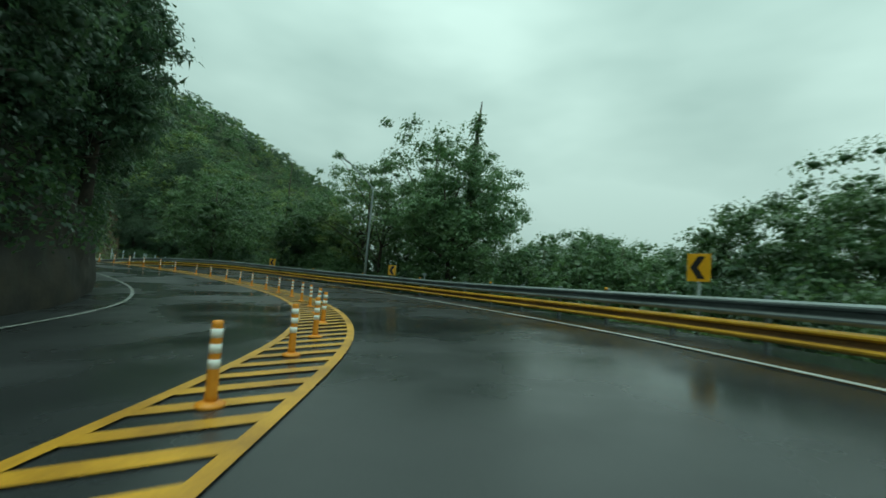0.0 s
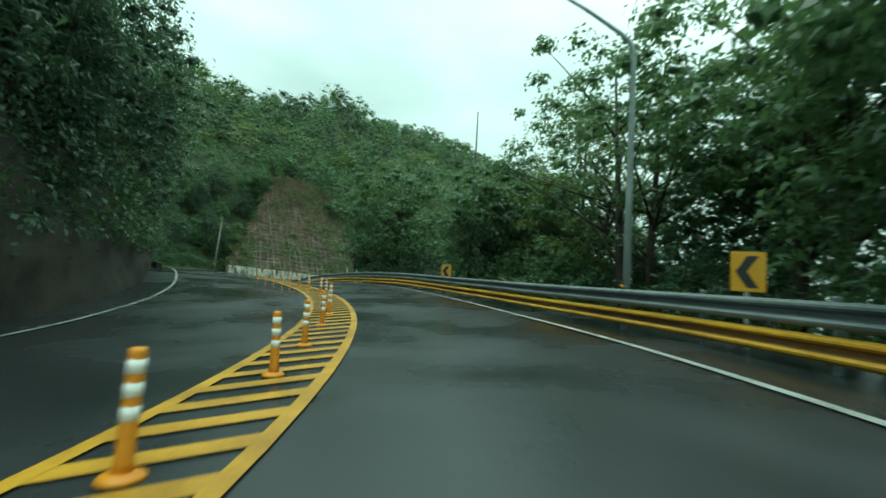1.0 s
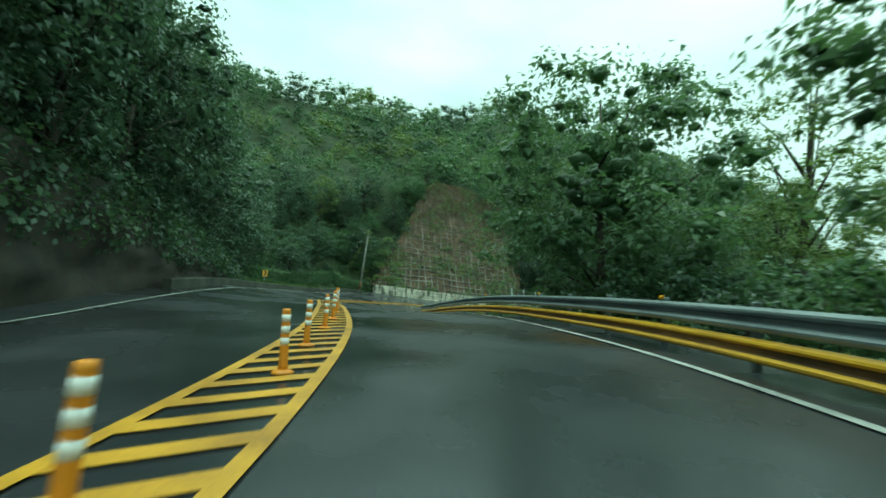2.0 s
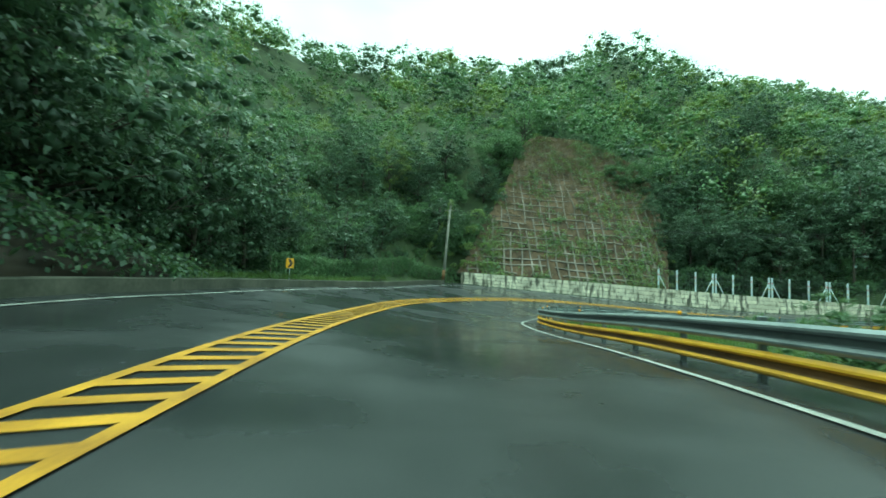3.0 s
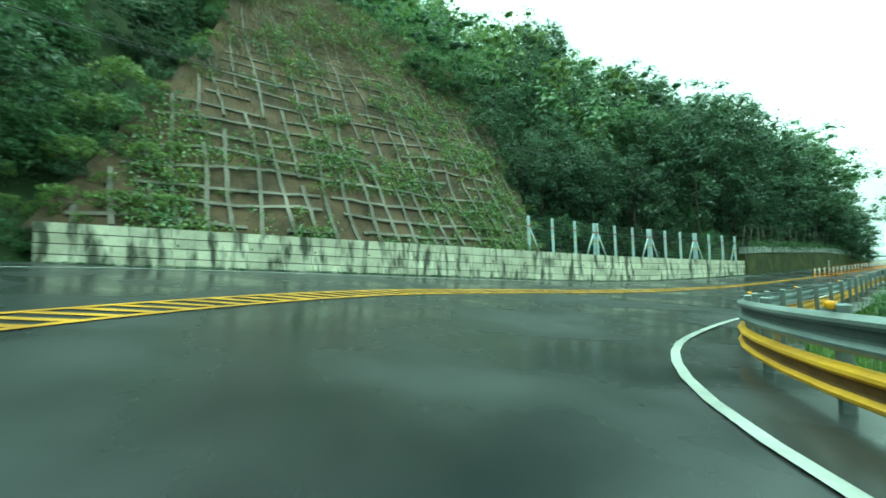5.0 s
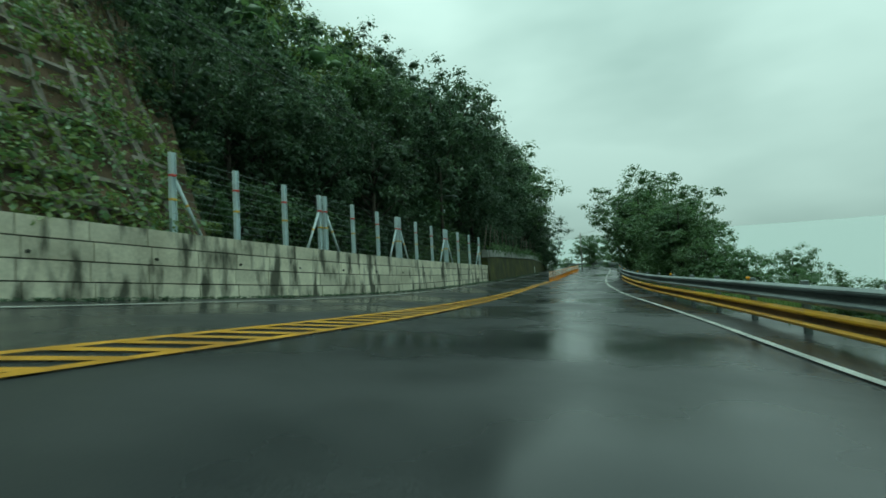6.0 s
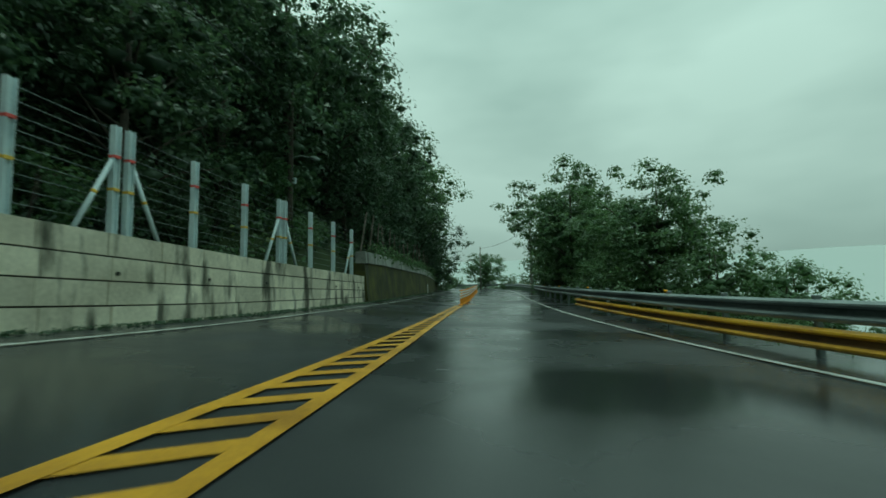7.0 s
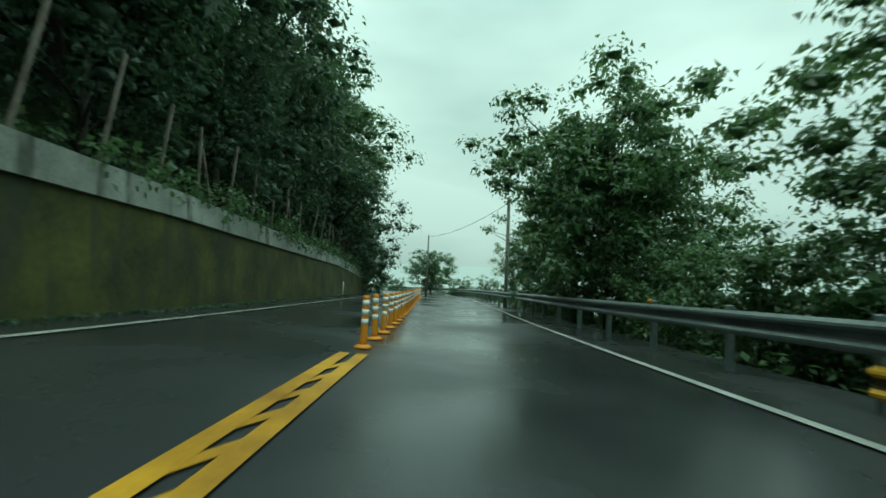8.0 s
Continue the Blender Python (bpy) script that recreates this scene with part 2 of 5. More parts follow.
def quads_mesh(name, corners, mat):
    """A mesh of separate leaves; corners: an array of leaves x corners x 3."""
    n, c = corners.shape[:2]
    me = bpy.data.meshes.new(name)
    me.vertices.add(c * n)
    me.vertices.foreach_set("co", np.ascontiguousarray(corners, dtype=np.float32).ravel())
    me.loops.add(c * n)
    me.loops.foreach_set("vertex_index", np.arange(c * n, dtype=np.int32))
    me.polygons.add(n)
    me.polygons.foreach_set("loop_start", np.arange(0, c * n, c, dtype=np.int32))
    me.materials.append(mat)
    me.update(calc_edges=True)
    return me


def part(name, bm, mat, parent, label=""):
    me = bpy.data.meshes.new(name)
    bm.to_mesh(me)
    bm.free()
    me.materials.append(mat)
    ob = new(name, me)
    ob.parent = parent
    if label:
        ob["label"] = label
    return ob


def piece(name, me, parent, m=None, label=""):
    ob = new(name, me)
    ob.parent = parent
    if m is not None:
        ob.matrix_local = m
    if label:
        ob["label"] = label
    return ob


def thing(name, m, label, category, group="", kind=""):
    ob = new(name)
    ob.empty_display_size = 0.2
    ob.matrix_world = m
    return tagged(ob, label, category, group, kind)


def box_bm(sx, sy, sz, bevel=0.0, at=(0, 0, 0), turn=None):
    bm = bmesh.new()
    m = Matrix.Translation(at) @ (turn or Matrix()) @ Matrix.Diagonal((sx, sy, sz, 1))
    bmesh.ops.create_cube(bm, size=1.0, matrix=m)
    if bevel:
        bmesh.ops.bevel(bm, geom=bm.edges[:], offset=bevel, segments=1, affect="EDGES")
    return bm


def tube_bm(points, radii, sides=10, bm=None):
    """A round tube along points."""
    bm = bm or bmesh.new()
    points = [Vector(p) for p in points]
    rings = []
    for i, p in enumerate(points):
        d = (points[min(i + 1, len(points) - 1)] - points[max(i - 1, 0)]).normalized()
        side = d.cross(Vector((0.31, 0.95, 0.05))).normalized()
        up = side.cross(d)
        r = radii[i] if hasattr(radii, "__len__") else radii
        rings.append([bm.verts.new(p + r * (math.cos(a) * side + math.sin(a) * up)) for a in [2 * math.pi * k / sides for k in range(sides)]])
    for a, b in zip(rings, rings[1:]):
        for k in range(sides):
            bm.faces.new((a[k], a[(k + 1) % sides], b[(k + 1) % sides], b[k]))
    bm.faces.new(rings[0][::-1])
    bm.faces.new(rings[-1])
    for f in bm.faces:
        f.smooth = len(f.verts) == 4
    return bm


def sweep(name, path, profile, mat, closed=True, smooth=False):
    """A mesh: the profile (offset to the left, height) carried along a path of places."""
    path = np.asarray(path, float)
    d = np.gradient(path[:, :2], axis=0)
    d /= np.linalg.norm(d, axis=1)[:, None]
    nrm = np.stack([-d[:, 1], d[:, 0]], 1)
    k = len(profile)
    verts = [(p[0] + n[0] * a, p[1] + n[1] * a, p[2] + h) for p, n in zip(path, nrm) for a, h in profile]
    faces = []
    for i in range(len(path) - 1):
        for j in range(k if closed else k - 1):
            a, b = i * k + j, i * k + (j + 1) % k
            faces.append((a, b, b + k, a + k))
    if closed:
        faces += [tuple(range(k - 1, -1, -1)), tuple(range((len(path) - 1) * k, len(path) * k))]
    return mesh_of(name, verts, faces, mat, smooth)


def curve_through(rows, step=1.0):
    """A smooth line through rows of numbers, at even steps along its plan; also the row number at each step."""
    p = np.asarray(rows, float)
    q = np.vstack([2 * p[0] - p[1], p, 2 * p[-1] - p[-2]])
    out, at = [], []
    for i in range(len(p) - 1):
        a, b, c, d = q[i : i + 4]
        for t in np.linspace(0, 1, 40, endpoint=False):
            out.append(0.5 * (2 * b + (c - a) * t + (2 * a - 5 * b + 4 * c - d) * t**2 + (3 * b - a - 3 * c + d) * t**3))
            at.append(i + t)
    out.append(p[-1]), at.append(len(p) - 1)
    out, at = np.array(out), np.array(at)
    run = np.r_[0, np.cumsum(np.linalg.norm(np.diff(out[:, :2], axis=0), axis=1))]
    want = np.arange(0, run[-1], step)
    line = np.stack([np.interp(want, run, out[:, k]) for k in range(out.shape[1])], 1)
    return line, np.interp(want, run, at)


# ---------------------------------------------------------------- the road's plan
# The lane: half-second steps of the drive, with stretches before and after it.
LANE = [
    (112, -118), (101, -98), (94.0, -83.5), (88.2, -71.9), (83.8, -63.9), (77.4, -57.4), (69.7, -52.8), (61.5, -49.8),
    (53.1, -48.2), (44.7, -47.5), (36.5, -47.1), (28.7, -46.3), (21.5, -44.5), (15.5, -41.3), (10.9, -36.9), (8.0, -31.4),
    (6.2, -25.5), (5.2, -19.0), (5.0, -12.0), (5.3, -4.5), (5.9, 6), (6.1, 20), (6.0, 36), (3.6, 54), (-3, 70), (-16, 86),
]
# Its height, its crossfall at the lane (up to the left) and beyond the middle of the road, and the hatched strip's two edges.
LEVEL = [0.9, 1.1, 1.3, 1.43, 1.55, 1.62, 1.74, 1.95, 2.15, 2.17, 1.84, 1.25, 0.84, 0.56, 0.33, 0.10, -0.04, -0.22, -0.41, -0.42, -0.40, -0.35, -0.3, -0.3, -0.4, -0.6]
FALL = [-0.07, -0.07, -0.07, -0.075, -0.075, -0.07, -0.07, -0.062, -0.055, -0.025, 0.0, 0.015, 0.026, 0.035, 0.05, 0.054, 0.045, 0.025, 0.01, 0, 0, 0, 0, 0, 0, 0]
FAR_FALL = [-0.07, -0.07, -0.075, -0.075, -0.075, -0.07, -0.07, -0.055, -0.035, 0.03, 0.09, 0.125, 0.132, 0.113, 0.128, 0.137, 0.12, 0.085, 0.065, 0.055, 0.04, 0.03, 0.02, 0.02, 0.02, 0.02]
HATCH_R = [1.1, 1.1, 1.1, 1.1, 1.1, 1.15, 1.05, 1.05, 1.4, 2.1, 2.9, 3.75, 4.9, 5.9, 5.7, 4.2, 1.9, 0.9, 0.8, 1.0, 1.2, 1.3, 1.3, 1.3, 1.3, 1.3]
HATCH_L = [2.3, 2.3, 2.3, 2.3, 2.3, 2.3, 2.2, 2.2, 2.4, 3.0, 3.8, 4.6, 5.9, 7.0, 6.7, 5.1, 2.8, 1.6, 1.3, 1.25, 1.4, 1.5, 1.5, 1.5, 1.5, 1.5]
LEFT_LINE = [
    (101, -124), (91, -102), (84, -85), (80.0, -73), (77.4, -68.3), (73.4, -63.7), (67.6, -59.9), (62.0, -57.7), (56.5, -56.4), (50, -55.6), (42, -55.2), (33, -55.2),
    (25, -55.0), (16, -53.4), (8, -50.7), (2.5, -47.7), (-0.2, -43.6), (-0.5, -37), (-0.5, -30), (-0.2, -20), (0.2, -10), (1.0, 0), (1.3, 10), (1.5, 22), (1.0, 40), (-1.5, 54), (-9, 72), (-22, 86),
]
RIGHT_LINE = [
    (116, -115), (106, -97), (98.5, -81), (93.6, -71), (89.6, -64.6), (86.2, -60.5), (81, -55.8), (74.4, -51.4), (68, -48.6), (62, -46.6), (55, -45.0), (46, -44.2),
    (38, -43.9), (31, -43.8), (26.5, -43.65), (22.4, -43.25), (17.8, -41.35), (14.7, -38.9), (12.6, -35.8), (11.4, -32.1), (10.7, -28), (10.2, -22), (9.5, -16), (8.9, -11),
    (8.4, -5), (8.3, 1), (8.4, 9), (8.7, 18), (8.7, 36), (6.2, 55), (-0.5, 72), (-13, 89),
]
WALL_LINE = [(-1.35, -45.2), (-1.5, -36), (-1.55, -26), (-1.15, -17), (-0.75, -9), (0, 0)]

lane, lane_row = curve_through(LANE, 1.0)
lane_d = np.gradient(lane, axis=0)
lane_d /= np.linalg.norm(lane_d, axis=1)[:, None]
lane_n = np.stack([-lane_d[:, 1], lane_d[:, 0]], 1)
rows_n = np.arange(len(LANE))


def smooth_row(values):
    v = np.interp(lane_row, rows_n, values)
    k = np.ones(7) / 7
    return np.convolve(np.pad(v, 3, mode="edge"), k, mode="valid")


lane_z, lane_f, lane_ff = smooth_row(LEVEL), smooth_row(FALL), smooth_row(FAR_FALL)
hatch_r, hatch_l = smooth_row(HATCH_R), smooth_row(HATCH_L)
left_line, _ = curve_through(LEFT_LINE, 1.0)
right_line, _ = curve_through(RIGHT_LINE, 1.0)


def near_lane(xy):
    """For places n x 2: the nearest place along the lane, in steps, and the offset to its left."""
    xy = np.atleast_2d(np.asarray(xy, float))
    step, off = np.zeros(len(xy)), np.zeros(len(xy))
    for a in range(0, len(xy), 4000):
        q = xy[a : a + 4000]
        d = ((q[:, None] - lane[None]) ** 2).sum(-1)
        i = np.clip(d.argmin(1), 1, len(lane) - 2)
        best = np.full(len(q), 1e18)
        for j in (i - 1, i):
            e = lane[j + 1] - lane[j]
            t = np.clip(((q - lane[j]) * e).sum(1) / (e**2).sum(1), 0, 1)
            dd = q - lane[j] - e * t[:, None]
            r = (dd**2).sum(1)
            side = np.where((dd * np.stack([-e[:, 1], e[:, 0]], 1)).sum(1) < 0, -1, 1)
            new_ = r < best
            step[a : a + 4000] = np.where(new_, j + t, step[a : a + 4000])
            off[a : a + 4000] = np.where(new_, np.sqrt(r) * side, off[a : a + 4000])
            best = np.minimum(best, r)
    return step, off


def road_z(xy):
    i, u = near_lane(xy)
    k = np.arange(len(lane))
    fall, far_fall = np.interp(i, k, lane_f), np.interp(i, k, lane_ff)
    f = fall * np.minimum(u, 0.4) + far_fall * np.clip(u - 0.4, 0, 17)
    return np.interp(i, k, lane_z) + np.where(u < -8, fall * -8, f)


def on_road(line, lift=0.0):
    line = np.asarray(line, float)
    return np.column_stack([line[:, :2], road_z(line[:, :2]) + lift])


def offset(line, by):
    line = np.asarray(line, float)[:, :2]
    d = np.gradient(line, axis=0)
    d /= np.linalg.norm(d, axis=1)[:, None]
    return line + np.stack([-d[:, 1], d[:, 0]], 1) * np.reshape(by, (-1, 1))


def dist_to(xy, line):
    """Distance from places to a line, positive to its left, and the nearest step."""
    xy = np.atleast_2d(np.asarray(xy, float))
    d = np.gradient(line, axis=0)
    d /= np.linalg.norm(d, axis=1)[:, None]
    n = np.stack([-d[:, 1], d[:, 0]], 1)
    out, near = np.zeros(len(xy)), np.zeros(len(xy), int)
    for a in range(0, len(xy), 4000):
        q = xy[a : a + 4000]
        e = q[:, None] - line[None]
        i = (e**2).sum(-1).argmin(1)
        ee = q - line[i]
        s = np.sign((ee * n[i]).sum(1))
        out[a : a + 4000], near[a : a + 4000] = np.linalg.norm(ee, axis=1) * np.where(s == 0, 1, s), i
    return out, near


# ---------------------------------------------------------------- the lie of the land
edge_l, _ = curve_through([(x, y) for x, y in offset(left_line[::3], 0.9)], 1.0)
edge_r, _ = curve_through([(x, y) for x, y in offset(right_line[::3], -1.5)], 1.0)
# Along the hill's foot: how high the face by the road is, how steep the hill above it.
FACE = [(0, 4.6), (84, 4.4), (98, 3.0), (108, 1.4), (114, 0.5), (136, 0.6), (140, 1.3), (183, 0.95), (186, 2.4), (205, 2.2), (225, 1.2), (300, 0.5)]
STEEP = [(0, 1.1), (84, 1.05), (100, 0.9), (112, 0.58), (131, 0.5), (139, 1.3), (165, 1.3), (178, 1.2), (190, 1.2), (212, 1.0), (228, 0.8), (300, 0.5)]


def ground_z(xy, behind_rock=0.0):
    xy = np.atleast_2d(np.asarray(xy, float))
    dl, il = dist_to(xy, edge_l)
    dr, ir = dist_to(xy, edge_r)
    base = road_z(xy) - 0.5
    run_l = np.interp(il, [a for a, _ in FACE], [b for _, b in FACE])
    st = np.interp(il, [a for a, _ in STEEP], [b for _, b in STEEP])
    hill_base = road_z(edge_l[il])
    back = np.interp(il, [0, 106, 113, 136, 142, 184, 188], [behind_rock, behind_rock, 0, 0, 1.1, 1.1, 0])
    verge = np.interp(il, [106, 113, 134, 141], [0, 3.6, 3.2, 0])
    d = np.maximum(dl - 1.9 - back - verge, 0)
    rise = st * np.minimum(d, 14) + np.interp(il, [0, 60, 113, 124, 135, 160, 186, 220, 300], [0.4, 0.45, 0.28, 0.33, 0.66, 0.60, 0.80, 0.60, 0.4]) * np.clip(d - 14, 0, 60) + 0.08 * np.clip(d - 74, 0, 60) - 0.45 * np.maximum(d - 150, 0)
    up = hill_base + run_l * np.clip((dl - 1.1 - back) / 0.8, 0, 1) + rise - 0.3 * (dl < 1.1)
    fall_base = road_z(edge_r[ir]) - 0.25
    e = np.maximum(-dr, 0)
    down = fall_base - 0.06 * np.minimum(e, 7) - 0.55 * np.clip(e - 7, 0, 60) - 0.2 * np.clip(e - 67, 0, 150)
    z = np.where(dl > 0, up, np.where(dr < 0, down, base))
    rough = np.array([noise.noise((x * 0.11, y * 0.11, 0.3)) + 0.4 * noise.noise((x * 0.4, y * 0.4, 7.0)) for x, y in xy])
    amount = np.clip(np.maximum(dl - 1.0, -dr - 1.0) / 6, 0, 1)
    z = z + rough * amount * 0.8
    # a gully runs down the hill outside the bend
    z = z - 10.0 * np.exp(-(((xy[:, 0] + 36) / 30) ** 2) - ((xy[:, 1] + 74) / 15) ** 2)
    # a second, higher hill behind the first
    qx, qy = (xy[:, 0] + 235) * 0.8 + (xy[:, 1] - 95) * 0.6, -(xy[:, 0] + 235) * 0.6 + (xy[:, 1] - 95) * 0.8
    far_hill = 122 * np.exp(-((qx / 170) ** 2) - (qy / 120) ** 2) - 4
    z = np.where(dl > 40, np.maximum(z, far_hill), z)
    return np.maximum(z, -70.0)


def grid_line(lo, hi, step, far):
    fine = np.arange(lo, hi + step, step)
    out = [hi]
    while out[-1] < far:
        out.append(out[-1] + (out[-1] - hi) * 0.35 + step * 2)
    back = [lo]
    while back[-1] > -far:
        back.append(back[-1] - (lo - back[-1]) * 0.35 - step * 2)
    return np.r_[back[:0:-1], fine, out[1:]]


gx, gy = grid_line(-90, 150, 2.0, 3000), grid_line(-150, 110, 2.0, 3000)
GX, GY = np.meshgrid(gx, gy, indexing="ij")
gz = ground_z(np.column_stack([GX.ravel(), GY.ravel()]), 1.6)
ny = len(gy)
g_faces = [(i * ny + j, (i + 1) * ny + j, (i + 1) * ny + j + 1, i * ny + j + 1) for i in range(len(gx) - 1) for j in range(ny - 1)]
ground = new("ground", mesh_of("ground", np.column_stack([GX.ravel(), GY.ravel(), gz]), g_faces, EARTH, True))
tagged(ground, "dark damp hillside soil with undergrowth and leaf litter", "ground", kind="structure")


# low cloud lying in the valley, far off
CLOUD = bpy.data.materials.new("valley_cloud")
CLOUD.use_nodes = True
CLOUD.node_tree.nodes["Principled BSDF"].inputs["Base Color"].default_value = (0.6, 0.66, 0.65, 1)
CLOUD.node_tree.nodes["Principled BSDF"].inputs["Emission Color"].default_value = (0.60, 0.70, 0.68, 1)
CLOUD.node_tree.nodes["Principled BSDF"].inputs["Emission Strength"].default_value = 0.5
cv, cf = [], []
for k in range(72):
    a = 2 * math.pi * k / 72
    for h_ in (-120, 10, 35 + 10 * noise.noise((math.cos(a) * 3, math.sin(a) * 3, 0))):
        cv.append((700 * math.cos(a) + 30, 700 * math.sin(a) - 30, h_))
cf = [(k * 3 + j, ((k + 1) % 72) * 3 + j, ((k + 1) % 72) * 3 + j + 1, k * 3 + j + 1) for k in range(72) for j in range(2)]
backdrop = new("backdrop", mesh_of("backdrop", cv, cf, CLOUD, True))
tagged(backdrop, "pale low cloud filling the distant valley", "cloud", kind="structure")

# ---------------------------------------------------------------- road, verges, lines
def strip(a, b, lift, across=1):
    """Corners and faces of a band on the road between two lines of equal length."""
    a, b = np.asarray(a, float), np.asarray(b, float)
    lines = [a + (b - a) * k / across for k in range(across + 1)]
    lines = [on_road(x, lift) for x in lines]
    n = len(a)
    verts = np.concatenate(lines)
    faces = [(k * n + i, (k + 1) * n + i, (k + 1) * n + i + 1, k * n + i + 1) for k in range(across) for i in range(n - 1)]
    return verts, faces


def even(line, n):
    run = np.r_[0, np.cumsum(np.linalg.norm(np.diff(line, axis=0), axis=1))]
    w = np.linspace(0, run[-1], n)
    return np.stack([np.interp(w, run, line[:, 0]), np.interp(w, run, line[:, 1])], 1)


def paired(line):
    """The points of a line nearest to each step of the lane."""
    d = ((lane[:, None] - line[None]) ** 2).sum(-1)
    k = np.maximum.accumulate(d.argmin(1)).astype(float)
    k = np.convolve(np.pad(k, 6, mode="edge"), np.ones(13) / 13, mode="valid")
    steps = np.arange(len(line))
    return np.stack([np.interp(k, steps, line[:, 0]), np.interp(k, steps, line[:, 1])], 1)


fine_l, _ = curve_through([tuple(p) for p in LEFT_LINE], 0.1)
fine_r, _ = curve_through([tuple(p) for p in RIGHT_LINE], 0.1)
pl, pr = paired(fine_l), paired(fine_r)
out_l = pl + (pl - lane) / np.linalg.norm(pl - lane, axis=1)[:, None] * 1.7
out_r = pr + (pr - lane) / np.linalg.norm(pr - lane, axis=1)[:, None] * 1.7
v, f = strip(out_r, out_l, 0.0, 40)
road = new("road", mesh_of("road", v, f, ASPHALT, True))
tagged(road, "wet dark asphalt mountain road with a sheen of rain", "road", kind="structure")


def band_along(line, half, lift, mat, name, label):
    v, f = strip(offset(line, -half), offset(line, half), lift)
    ob = new(name, mesh_of(name, v, f, mat))
    return tagged(ob, label, "road marking", kind="structure")


edge_line_left = band_along(left_line[4:-3], 0.062, 0.02, WHITE_PAINT, "edge_line", "worn white edge line along the hill side")
edge_line_right = band_along(right_line[4:-3], 0.062, 0.02, WHITE_PAINT, "edge_line", "worn white edge line along the guard rail")

h_r, h_l = lane + lane_n * hatch_r[:, None], lane + lane_n * hatch_l[:, None]
last_hatch = int(np.argmin(np.abs(lane_row - 19.6)))
hatch = thing("hatched_median", Matrix(), "yellow hatched strip painted between the two lanes", "road marking", kind="structure")
for side, sign in ((h_r, 1), (h_l, -1)):
    line = side[4:last_hatch]
    v, f = strip(offset(line, -0.07), offset(line, 0.07), 0.021)
    piece("border_line", mesh_of("border_line", v, f, YELLOW_PAINT), hatch)
run_c = np.r_[0, np.cumsum(np.linalg.norm(np.diff((h_r + h_l) / 2, axis=0), axis=1))]
s0 = run_c[4]
bar_no = 0
bars_rest_v, bars_rest_f = [], []
while s0 < run_c[last_hatch] - 1.2:
    pts = []
    for s_, line in ((s0, h_r), (s0 + 0.25, h_r), (s0 + 0.25 - 0.55, h_l), (s0 - 0.55, h_l)):
        pts.append((np.interp(s_, run_c, line[:, 0]), np.interp(s_, run_c, line[:, 1])))
    width = math.dist(pts[0], pts[3])
    if width > 0.35:
        pts = np.array(pts)
        zz = road_z(pts) + 0.018
        v = np.column_stack([pts, zz])
        if bar_no < 300:
            piece("bar", mesh_of("bar", v, [(0, 1, 2, 3)], YELLOW_PAINT), hatch)
        bar_no += 1
    s0 += 0.62

# ---------------------------------------------------------------- guard rail
rail_by = np.interp(np.arange(len(right_line)), [0, 30, 75, 90, 110, 140, 200, 260], [-1.5, -1.5, -1.2, -0.65, -0.6, -0.9, -1.1, -1.1])
rail_line = on_road(offset(right_line, rail_by))
W_BEAM = [(0.0, -0.155), (0.012, -0.15), (0.075, -0.115), (0.08, -0.085), (0.012, -0.03), (0.012, 0.03), (0.08, 0.085), (0.075, 0.115), (0.012, 0.15), (0.0, 0.155),
          (-0.006, 0.15), (0.06, 0.11), (0.066, 0.085), (-0.003, 0.028), (-0.003, -0.028), (0.066, -0.085), (0.06, -0.11), (-0.006, -0.15)]
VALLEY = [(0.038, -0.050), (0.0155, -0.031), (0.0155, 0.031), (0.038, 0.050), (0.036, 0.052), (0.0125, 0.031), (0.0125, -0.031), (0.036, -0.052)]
guard_rail = thing("guard_rail", Matrix(), "grey steel guard rail with a yellow lower beam along the drop", "guard rail", kind="structure")
n_rail = len(rail_line)
yellow_end = int(np.argmin(np.abs(rail_line[:, 1] + 3.0) + np.abs(rail_line[:, 0] - 9.4)))
for a in range(2, n_rail - 4, 4):
    seg = rail_line[a : a + 5]
    piece("beam", sweep("beam", seg + (0, 0, 0.66), W_BEAM, RAIL_STEEL, smooth=False), guard_rail)
    # a dark grey strip laid along the valley of the upper beam
    piece("grime", sweep("grime", seg + (0, 0, 0.66), VALLEY, RAIL_DARK_GREY), guard_rail, label="dark grey strip in the valley of the beam")
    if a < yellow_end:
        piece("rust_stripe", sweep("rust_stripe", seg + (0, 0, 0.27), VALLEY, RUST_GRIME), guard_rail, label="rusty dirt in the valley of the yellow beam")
        piece("lower_beam", sweep("lower_beam", seg + (0, 0, 0.27), W_BEAM, YELLOW_STEEL), guard_rail, label="yellow painted lower beam")
bm = bmesh.new()
bmesh.ops.create_cube(bm, size=1.0, matrix=Matrix.Translation((-0.075, 0, 0.33)) @ Matrix.Diagonal((0.11, 0.07, 1.1, 1)))
bmesh.ops.bevel(bm, geom=bm.edges[:], offset=0.012, segments=1, affect="EDGES")
post_me = bpy.data.meshes.new("post")
bm.to_mesh(post_me), bm.free()
post_me.materials.append(RAIL_STEEL)
bm = tube_bm([(0, 0, 0.84), (0, 0, 0.9), (0, 0, 0.905)], [0.035, 0.04, 0.02], 8)
cat_me = bpy.data.meshes.new("reflector")
bm.to_mesh(cat_me), bm.free()
cat_me.materials.append(AMBER)
for k, a in enumerate(range(2, n_rail - 4, 2)):
    p, q = rail_line[a], rail_line[a + 1]
    ang = math.atan2(q[1] - p[1], q[0] - p[0])
    m = Matrix.Translation(p) @ Matrix.Rotation(ang + math.pi / 2, 4, "Z")
    piece("post", post_me, guard_rail, m)
    if k % 3 == 0:
        piece("reflector", cat_me, guard_rail, m, "amber reflector")

